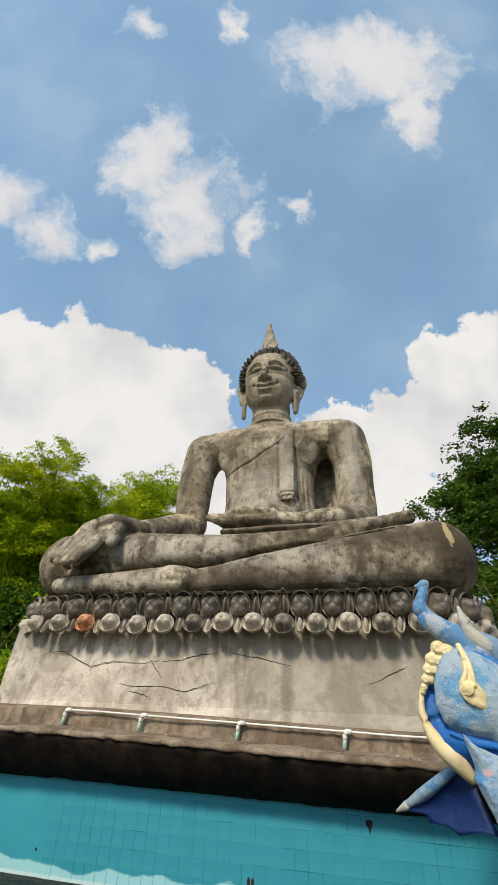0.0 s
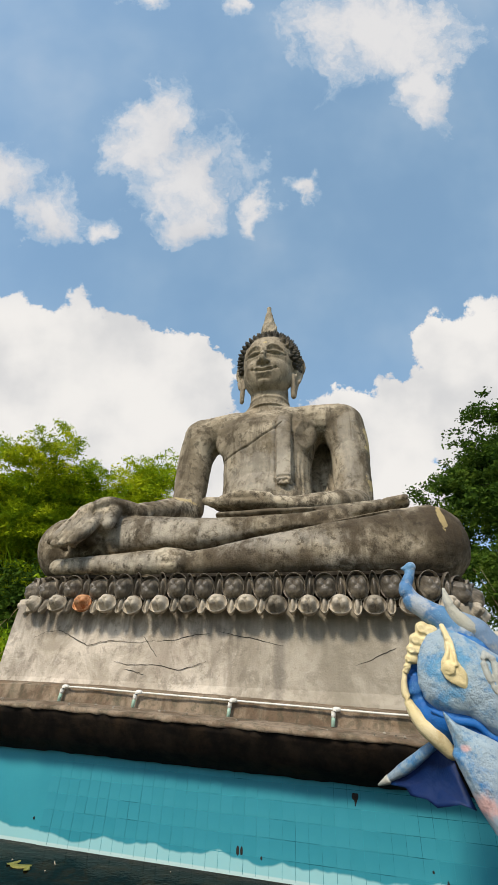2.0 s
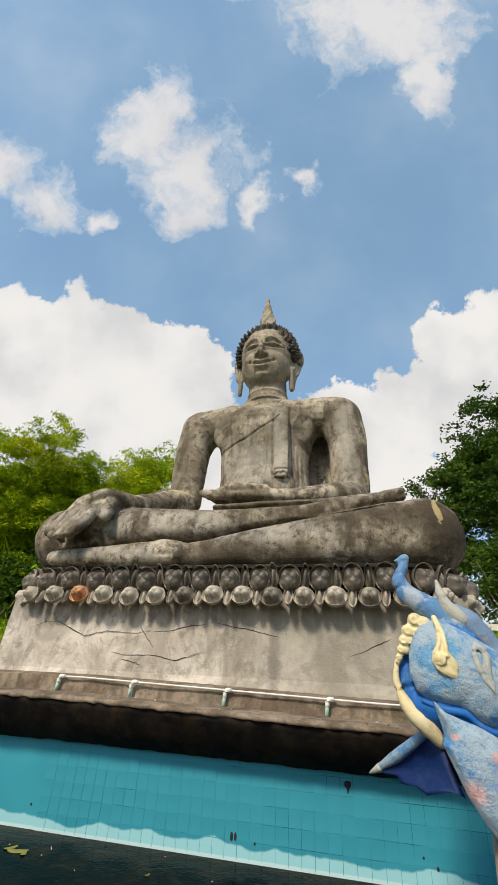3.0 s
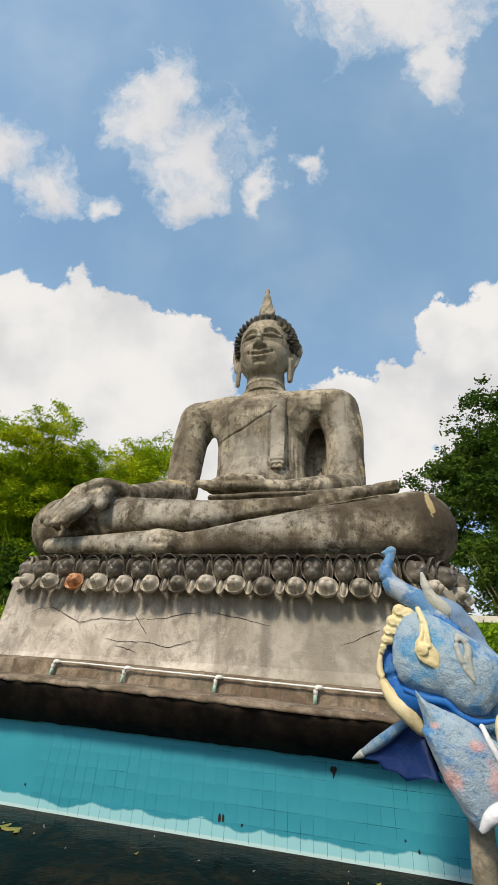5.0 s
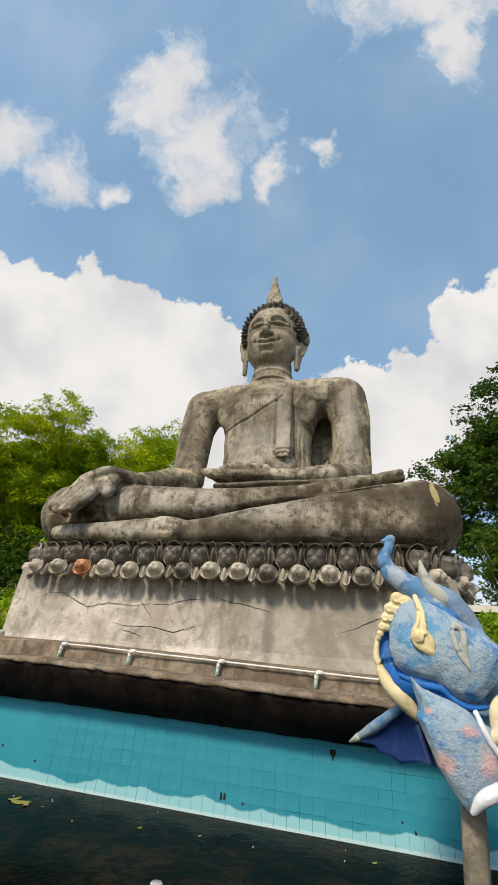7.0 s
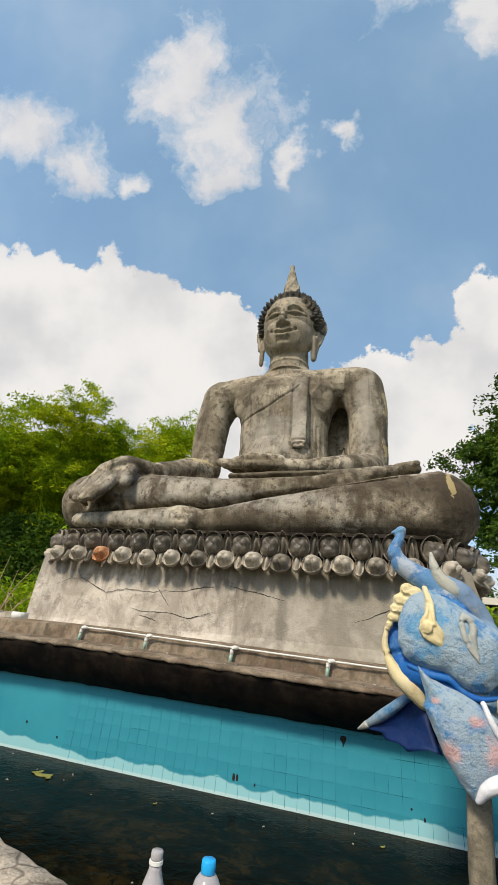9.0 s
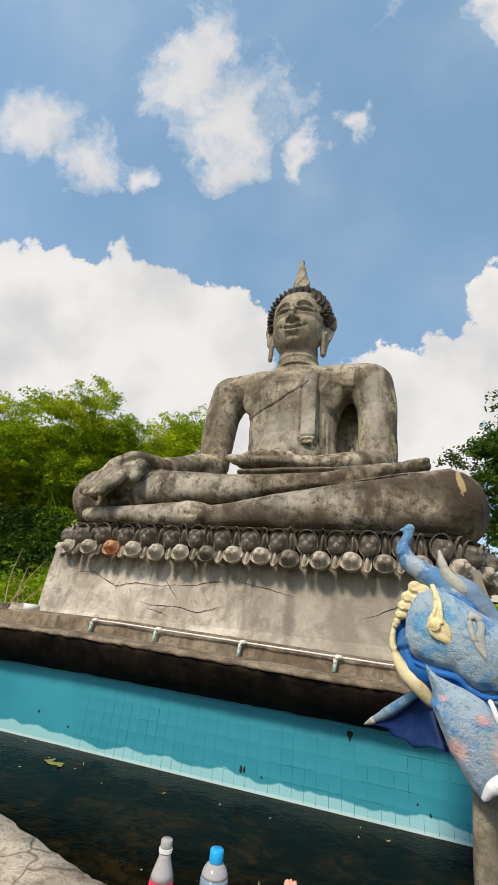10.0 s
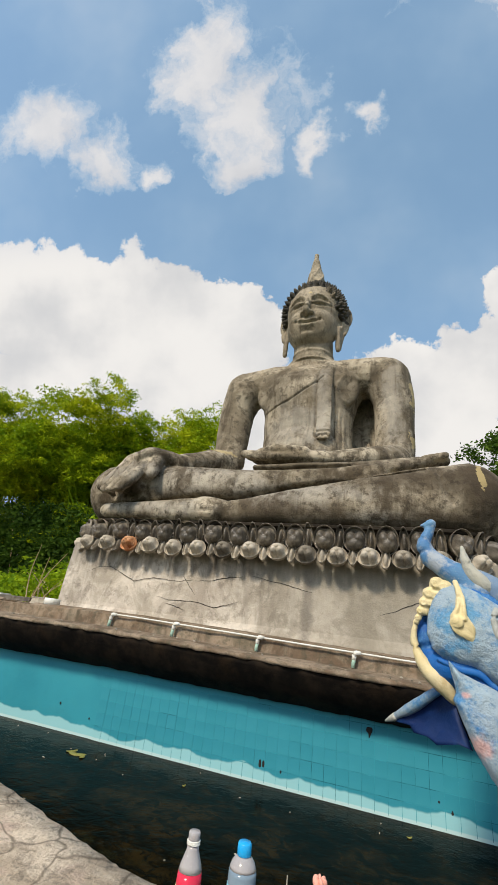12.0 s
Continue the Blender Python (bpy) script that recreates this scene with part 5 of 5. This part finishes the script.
# ---- pipe on the ledge, debris ----
def build_pipe():
    pipe = thing("water_pipe", "white plastic water pipe with short green-stained risers along the pedestal step", "pipe")
    xs = [-2.72, -1.92, -0.985, -0.075, 0.83]
    z0 = 1.10
    bm = bmesh.new()
    tube(bm, [(x, 0.045, z0 + rise(x)) for x in np.linspace(xs[0], 1.5, 16)], [0.008] * 16, 8)
    part("run", bm, M_PVC, pipe, smooth=True)
    for x in xs:
        bm = bmesh.new()
        tube(bm, [(x - 0.008, 0.03, 0.975 + rise(x)), (x, 0.035, 1.06 + rise(x))], [0.017, 0.017], 10, cap=False)
        riser = part("riser", bm, M_PVC_GREEN, pipe, "green-stained plastic riser", True)
        bm = bmesh.new()
        tube(bm, curve_pts([(x - 0.002, 0.036, 1.04 + rise(x)), (x + 0.004, 0.036, 1.085 + rise(x)), (x + 0.018, 0.04, 1.10 + rise(x)), (x + 0.06, 0.045, 1.10 + rise(x))], 8), [0.019, 0.020, 0.020, 0.020, 0.020, 0.020, 0.018, 0.014], 10, cap=False)
        part("elbow", bm, M_PVC, riser, smooth=True)


def build_debris():
    rng = random.Random(21)
    def lump(name, c, s, mat, label, cat, turn=0.0):
        bm = bmesh.new()
        box(bm, [-a / 2 for a in s], [a / 2 for a in s], min(s) * 0.12)
        for v in bm.verts:
            v.co += Vector((rng.uniform(-1, 1), rng.uniform(-1, 1), rng.uniform(-1, 1))) * min(s) * 0.10
        ob = solid(name, bm, mat, label, cat, group="rubble on the ledge")
        ob.location = c
        ob.rotation_euler = (0, 0, turn)
    lump("rubble_slab", (-4.15, 0.26, 1.085), (1.10, 0.30, 0.13), M_LEDGE, "broken cement slab lying on the ledge", "rubble", 0.02)
    lump("rubble_slab", (-5.0, 0.36, 1.10), (0.9, 0.3, 0.15), M_LEDGE, "broken cement slab lying on the ledge", "rubble", -0.05)
    lump("rubble_plank", (-4.45, 0.30, 1.19), (0.5, 0.12, 0.05), M_PETAL_DARK, "dark plank lying on the broken slab", "plank", 0.08)
    lump("rubble_plank", (-4.95, 0.33, 1.21), (0.55, 0.16, 0.05), M_PVC, "whitewashed plank lying on the broken slab", "plank", -0.05)
    lump("rubble_block", (-3.98, 0.26, 1.19), (0.22, 0.16, 0.09), M_PETAL, "pale cement block on the broken slab", "block", 0.2)
    bm = bmesh.new()
    tube(bm, [(-0.09, 0, 0), (0.09, 0, 0)], [0.045, 0.045], 12, cap=False)
    pipe = solid("pipe_stub", bm, M_PVC, "short white plastic pipe stub beside the pedestal corner", "pipe", smooth=True)
    pipe.location = (-3.80, 0.24, 1.195)
    pipe.rotation_euler = (0, 0, 1.0)
    for k in range(46):
        x = rng.uniform(-4.5, 1.6)
        bm = bmesh.new()
        r = rng.uniform(0.005, 0.014)
        ball(bm, (0, 0, 0), (r * rng.uniform(0.8, 1.6), r, r * 0.7), (rng.uniform(0, 90), 0, rng.uniform(0, 90)), 8)
        ob = solid("pebble", bm, M_PETAL, "pale cement crumb on the ledge", "pebble", group="crumbs on the ledge")
        ob.location = (x, rng.uniform(-0.30, 0.0), 0.965 + rise(x) + r * 0.5)


def build_floaters():
    rng = random.Random(31)
    for k in range(44):
        x, y = rng.uniform(-4.0, 2.0), rng.uniform(-2.3, -0.12)
        bm = bmesh.new()
        L = rng.choice((0.008, 0.009, 0.012, 0.02, 0.07))
        tube(bm, [(-L / 2, 0, 0), (0, rng.uniform(-0.15, 0.15) * L, 0.002), (L / 2, 0, 0)], [0.0022, 0.0032, 0.002], 6)
        ob = solid("floating_twig", bm, M_TWIG, "pale bit of twig floating on the dark water", "twig", group="litter on the water")
        ob.location, ob.rotation_euler = (x, y, 0.003), (0, 0, rng.uniform(0, 6))
    for x, y, s, a in ((-2.385, -0.47, 0.09, 0.3), (-2.47, -0.44, 0.06, 1.1), (-2.30, -0.50, 0.05, 2.0), (0.35, -0.30, 0.022, 0.5), (-1.3, -0.5, 0.02, 1.0)):
        bm = bmesh.new()
        pts = [(s * math.cos(q) * (1.0 if math.cos(q) > 0 else 0.8), 0.42 * s * math.sin(q), 0.004 * math.cos(2 * q)) for q in np.linspace(0, 2 * math.pi, 13)[:-1]]
        top = [bm.verts.new((px, py, pz + 0.003)) for px, py, pz in pts]
        low = [bm.verts.new((px, py, pz)) for px, py, pz in pts]
        bm.faces.new(top)
        bm.faces.new(low[::-1])
        for j in range(12):
            bm.faces.new((top[j], low[j], low[(j + 1) % 12], top[(j + 1) % 12]))
        ob = solid("floating_leaf", bm, M_LEAFLITTER, "yellow-green leaf floating on the dark water", "leaf", group="leaves on the water")
        ob.location, ob.rotation_euler = (x, y, 0.004), (0, 0, a)


# ---- offerings on the rim ----
def lathe(bm, prof, seg=24):
    rings = [[bm.verts.new((r * math.cos(q), r * math.sin(q), z)) for q in (2 * math.pi * j / seg for j in range(seg))] for r, z in prof]
    for a, b in zip(rings, rings[1:]):
        for j in range(seg):
            bm.faces.new((a[j], a[(j + 1) % seg], b[(j + 1) % seg], b[j]))
    bm.faces.new(rings[0][::-1])
    bm.faces.new(rings[-1])
    return bm


def build_bottles():
    a = thing("drink_bottle", "clear plastic bottle half full of red drink on the pool rim", "bottle", "offerings on the rim", at=(-0.105, -2.955, 0.503))
    a.scale, b_scale = (1, 1, 0.87), 0.91
    part("drink", lathe(bmesh.new(), [(0.028, 0.002), (0.031, 0.01), (0.031, 0.12), (0.0295, 0.146)]), M_RED, a, "red drink", True)
    part("shoulder", lathe(bmesh.new(), [(0.0294, 0.1465), (0.026, 0.160), (0.020, 0.178), (0.0155, 0.193), (0.0145, 0.203)]), M_FROST, a, "cloudy empty shoulder of the bottle", True)
    part("label", lathe(bmesh.new(), [(0.0312, 0.03), (0.0316, 0.032), (0.0316, 0.113), (0.0312, 0.115)]), M_CREAM, a, "cream paper label")
    part("collar", lathe(bmesh.new(), [(0.0155, 0.2035), (0.017, 0.2045), (0.017, 0.213), (0.0155, 0.214)]), M_PVC, a, "white neck ring")
    part("cap", lathe(bmesh.new(), [(0.0145, 0.2145), (0.015, 0.216), (0.0148, 0.231), (0.013, 0.234)]), M_FROST, a, "milky screw cap", True)
    b = thing("water_bottle", "clear water bottle with a blue cap on the pool rim", "bottle", "offerings on the rim", at=(0.025, -2.935, 0.503))
    b.scale = (1, 1, b_scale)
    part("water", lathe(bmesh.new(), [(0.030, 0.002), (0.0345, 0.01), (0.0345, 0.160), (0.033, 0.170)]), M_CLEARWATER, b, "clear water", True)
    part("label", lathe(bmesh.new(), [(0.035, 0.06), (0.0354, 0.062), (0.0354, 0.138), (0.035, 0.140)]), M_LABEL, b, "pale blue label")
    part("shoulder", lathe(bmesh.new(), [(0.0329, 0.1705), (0.0315, 0.176), (0.028, 0.185), (0.021, 0.194), (0.017, 0.197)]), M_FROST, b, "cloudy empty shoulder of the bottle", True)
    part("cap", lathe(bmesh.new(), [(0.0165, 0.1975), (0.0175, 0.199), (0.0172, 0.222), (0.015, 0.226)]), M_CAP, b, "blue screw cap", True)
    f = thing("pink_flower", "withered pink flower on a stalk at the pool rim", "flower", "offerings on the rim", at=(0.205, -2.885, 0.503))
    bm = bmesh.new()
    tube(bm, [(0, 0, 0), (0.006, 0, 0.08), (0.0, 0.0, 0.15)], [0.004, 0.0035, 0.005], 6)
    part("stalk", bm, M_PINK, f)
    for k in range(6):
        bm = bmesh.new()
        q = k * 1.05
        ball(bm, (0.009 * math.cos(q), 0.009 * math.sin(q), 0.156), (0.009, 0.005, 0.012), (20, 15, math.degrees(q)), 8)
        part("flower_petal", bm, M_PINK, f, smooth=True)
    s = thing("incense_stick", "burnt pale incense stick standing at the rim", "incense", "offerings on the rim", at=(0.125, -2.89, 0.503))
    bm = bmesh.new()
    tube(bm, [(0, 0, 0), (0.001, 0, 0.15)], [0.003, 0.001], 6)
    part("stick", bm, M_TWIG, s)


# ---- plants ----
def leaves(bm_verts, bm_faces, centres, sizes, rng, droop=0.3, narrow=0.3):
    """Adds one small folded leaf (two triangles) at each centre."""
    n = len(centres)
    a = rng.uniform(0, 2 * math.pi, n)
    tilt = rng.normal(-droop, 0.5, n)
    d = np.stack([np.cos(a) * np.cos(tilt), np.sin(a) * np.cos(tilt), np.sin(tilt)], 1)
    side = np.cross(d, rng.normal(0, 1, (n, 3)))
    side /= np.linalg.norm(side, axis=1)[:, None] + 1e-6
    L = sizes[:, None]
    base = sum(len(v) for v in bm_verts)
    quad = np.stack([centres - d * L * 0.5, centres + side * L * narrow * 0.5 - d * L * 0.05, centres + d * L * 0.5, centres - side * L * narrow * 0.5 - d * L * 0.05], 1)
    bm_verts.append(quad.reshape(-1, 3))
    bm_faces.append(base + np.arange(4 * n).reshape(-1, 4))


def leaf_mesh(name, verts, faces, mat):
    me = bpy.data.meshes.new(name)
    me.from_pydata(np.concatenate(verts).tolist(), [], np.concatenate(faces).tolist())
    me.materials.append(mat)
    return me


def build_bamboo(seed, base, canes, height, spread_r, leaf_count, leaf=0.13):
    rng = np.random.default_rng(seed)
    clump = thing("bamboo_clump", "dense bright green bamboo clump with arching feathery canes", "bamboo", "bamboo behind the statue", at=base)
    verts, faces = [], []
    for k in range(canes):
        a, lean = rng.uniform(0, 2 * math.pi), rng.uniform(0.15, 1.0) * spread_r
        h = height * rng.uniform(0.72, 1.0)
        foot = Vector((rng.normal(0, 0.5), rng.normal(0, 0.5), 0))
        tip = foot + Vector((math.cos(a) * lean, math.sin(a) * lean, h))
        bend = foot + Vector((math.cos(a) * lean * 0.25, math.sin(a) * lean * 0.25, h * 0.62))
        line = curve_pts([foot, bend, tip, tip + Vector((math.cos(a), math.sin(a), -0.25)) * 0.6], 14)
        part("cane", tube(bmesh.new(), line, spread((0.045, 0.03, 0.012, 0.004), 14), 6), M_BAMBOO, clump, smooth=True)
        pts = np.array([tuple(p) for p in line])
        # boughs along the upper cane, each a drooping cloud of small sprays with hollows between
        boughs = 5
        sprays = 14
        each = leaf_count // (canes * boughs * sprays)
        t = np.clip(rng.beta(2.0, 1.0, boughs), 0.12, 1) * 13
        i = np.minimum(t.astype(int), 12)
        hub = pts[i] + (pts[i + 1] - pts[i]) * (t - i)[:, None] + rng.normal(0, 1, (boughs, 3)) * np.array([0.38, 0.38, 0.22])
        spray = hub.repeat(sprays, 0) + rng.normal(0, 1, (boughs * sprays, 3)) * np.array([0.33, 0.33, 0.20])
        off = rng.normal(0, 1, (boughs * sprays * each, 3)) * np.array([0.15, 0.15, 0.055]) * rng.uniform(0.6, 1.3, (boughs * sprays, 1)).repeat(each, 0)
        off[:, 2] -= 0.9 * (off[:, 0] ** 2 + off[:, 1] ** 2)
        c = spray.repeat(each, 0) + off
        per = len(c)
        leaves(verts, faces, c, rng.uniform(0.6, 1.3, per) * leaf, rng, 0.35, 0.28)
    crown = new("crown", leaf_mesh("crown", verts, faces, M_BAMBOO))
    crown.parent = clump


def build_tree(seed, base, height, crown_r, leaf_count, limbs=9, leaf=0.2, squash=0.85):
    rng = np.random.default_rng(seed)
    tree = thing("broadleaf_tree", "tall dark green broadleaf tree with open twiggy crown", "tree", "trees behind the statue", at=base)
    bm = bmesh.new()
    trunk_top = Vector((0.3, 0, height * 0.5))
    tube(bm, curve_pts([(0, 0, 0), (0.1, 0.05, height * 0.25), trunk_top], 10), spread((0.26, 0.2, 0.15), 10), 10)
    part("trunk", bm, M_BARK, tree, smooth=True)
    verts, faces = [], []
    ends = []
    for k in range(limbs):
        a = 2 * math.pi * k / limbs + rng.uniform(-0.3, 0.3)
        el = rng.uniform(0.1, 1.35)
        r = crown_r * rng.uniform(0.6, 0.88)
        start = trunk_top.lerp(Vector((0.05, 0, height * 0.3)), rng.uniform(0, 0.8))
        end = Vector((r * math.cos(a) * math.cos(el), r * math.sin(a) * math.cos(el), height * 0.55 + squash * r * math.sin(el)))
        line = curve_pts([start, start.lerp(end, 0.5) + Vector((0, 0, 0.3)), end], 9)
        bm = bmesh.new()
        tube(bm, line, spread((0.11, 0.06, 0.02), 9), 7)
        for j in range(9):
            p = line[rng.integers(3, 9)]
            q = p + Vector(rng.normal(0, 1, 3)) * crown_r * 0.17
            tube(bm, [p, p.lerp(q, 0.5) + Vector((0, 0, 0.08)), q], [0.03, 0.018, 0.006], 5)
            ends.append(np.array(q))
            ends.append(np.array(p.lerp(q, 0.6)))
        part("limb", bm, M_BARK, tree, smooth=True)
    # clumps on the twig ends and over the uneven skin of the crown
    d = rng.normal(0, 1, (230, 3))
    d /= np.linalg.norm(d, axis=1)[:, None]
    lobes = 0.84 + 0.10 * np.sin(3.0 * d[:, 0] + 5.0 * d[:, 2] + seed) + 0.08 * np.sin(7.0 * d[:, 2] - 4.0 * d[:, 1])
    skin = d * (lobes * rng.uniform(0.72, 1.0, 230))[:, None] * crown_r * np.array([1.0, 0.85, 1.0]) + np.array([0, 0, height * 0.59])
    ends = np.concatenate([np.array(ends)[::2], skin])
    per = leaf_count // len(ends)
    for e in ends:
        sub = e + rng.normal(0, 1, (9, 3)) * np.array([0.34, 0.34, 0.22])
        c = sub[rng.integers(0, 9, per)] + rng.normal(0, 1, (per, 3)) * np.array([0.15, 0.15, 0.08])
        leaves(verts, faces, c, rng.uniform(0.6, 1.3, per) * leaf, rng, 0.25, 0.5)
    crown = new("crown", leaf_mesh("crown", verts, faces, M_TREE))
    crown.parent = tree


def build_bush(seed, base, size, leaf_count, leaf, mat, label, narrow=0.4):
    rng = np.random.default_rng(seed)
    bush = thing("bush", label, "bush", "undergrowth", at=base)
    verts, faces = [], []
    for k in range(14):
        end = Vector((rng.uniform(-1, 1) * size[0], rng.uniform(-1, 1) * size[1], size[2] * rng.uniform(0.45, 1.0)))
        line = curve_pts([(end.x * 0.3, end.y * 0.3, 0), end * 0.6 + Vector((0, 0, 0.1)), end], 7)
        part("stem", tube(bmesh.new(), line, spread((0.02, 0.012, 0.004), 7), 5), M_CANE, bush, smooth=True)
    sub = rng.normal(0, 0.42, (leaf_count // 22, 3)) * np.array(size) + np.array((0, 0, size[2] * 0.5))
    c = sub[rng.integers(0, len(sub), leaf_count)] + rng.normal(0, 0.09, (leaf_count, 3))
    c[:, 2] = np.minimum(np.abs(c[:, 2]), size[2] * rng.uniform(0.8, 1.12, leaf_count))
    leaves(verts, faces, c, rng.uniform(0.6, 1.4, leaf_count) * leaf, rng, 0.2, narrow)
    crown = new("crown", leaf_mesh("crown", verts, faces, mat))
    crown.parent = bush


def build_dry_canes():
    rng = random.Random(9)
    heap = thing("dry_branch", "leafless dry brown branch leaning among the bushes", "branch", "undergrowth", at=(-5.4, 1.6, 0.9))
    for k in range(7):
        bm = bmesh.new()
        a = Vector((rng.uniform(-0.2, 0.2), rng.uniform(-0.1, 0.1), 0))
        e = a + Vector((rng.uniform(-0.2, 0.9), rng.uniform(-0.2, 0.2), rng.uniform(0.6, 1.25)))
        tube(bm, curve_pts([a, a.lerp(e, 0.5) + Vector((-0.1, 0, 0.06)), e], 7), spread((0.014, 0.009, 0.003), 7), 6)
        part("twig", bm, M_CANE, heap, smooth=True)


# ---- low house behind the trees ----
def build_house():
    house = thing("low_house", "low grey house with a cream eave board behind the trees", "house", at=(0, 0, 0))
    bm = bmesh.new()
    box(bm, (2.75, 8.6, -0.25), (12.0, 13.0, 2.45))
    part("wall", bm, M_HOUSE, house)
    bm = bmesh.new()
    box(bm, (2.55, 7.95, 2.51), (12.3, 8.05, 2.67))
    part("eave_board", bm, M_EAVE, house, "cream painted eave board")
    bm = bmesh.new()
    for p, q in (((2.55, 8.05, 2.60), (12.3, 13.2, 2.66)),):
        box(bm, p, q)
    part("roof", bm, M_ROOF, house)
    bm = bmesh.new()
    box(bm, (4.0, 8.57, 0.9), (5.2, 8.62, 1.9))
    part("window", bm, M_CRACK, house)


M_TRUNK = paint("blue_grey_trunk_paint", (0.11, 0.25, 0.42), (0.44, 0.47, 0.48), (0.05, 0.16, 0.36), 10.0, wear=(0.46, 0.62))

build_ground()
build_water()
build_pool_wall()
build_ledge()
build_rim()
build_pedestal()
build_statue()
build_beast()
build_pipe()
build_debris()
build_bottles()
build_bamboo(1, (-9.9, 7.5, -0.25), 40, 7.75, 2.3, 210000)
build_bamboo(2, (-13.8, 7.0, -0.25), 34, 7.9, 2.5, 160000)
build_bamboo(3, (-7.35, 8.2, -0.25), 14, 8.4, 0.55, 52000)
build_bush(14, (-13.0, 9.4, -0.25), (4.2, 0.7, 5.2), 40000, 0.15, M_TREE, "dark green thicket behind the bamboo")
build_bush(15, (-8.0, 9.6, -0.25), (2.6, 0.7, 4.6), 32000, 0.15, M_TREE, "dark green thicket behind the bamboo")
build_bush(16, (-10.8, 6.2, -0.25), (4.6, 0.6, 3.9), 42000, 0.14, M_TREE, "low dark green undergrowth under the bamboo")
build_tree(5, (7.25, 12.2, -0.25), 13.1, 4.5, 150000, 15, 0.15)
build_tree(6, (10.9, 14.0, -0.25), 13.8, 4.6, 80000, 11, 0.16)
build_bush(7, (-5.6, 2.6, 0.5), (1.4, 0.8, 1.3), 6500, 0.11, M_BUSH, "bright yellow-green leafy bush behind the ledge")
build_bush(8, (-7.8, 3.4, 0.0), (1.8, 0.9, 1.5), 8000, 0.13, M_BUSH, "bright yellow-green leafy bush behind the ledge")
build_bush(9, (-4.75, 3.0, 0.9), (0.5, 0.5, 1.7), 1500, 0.13, M_BUSH, "tall leafy bush beside the pedestal")
build_bush(10, (2.95, 6.2, -0.25), (0.8, 0.6, 2.3), 9000, 0.12, M_BUSH, "leafy green bush beside the pedestal")
build_bush(11, (5.2, 9.6, -0.25), (1.9, 0.6, 4.9), 60000, 0.14, M_TREE, "dark green undergrowth behind the house eave")
build_dry_canes()
build_house()
build_floaters()
build_tiles()
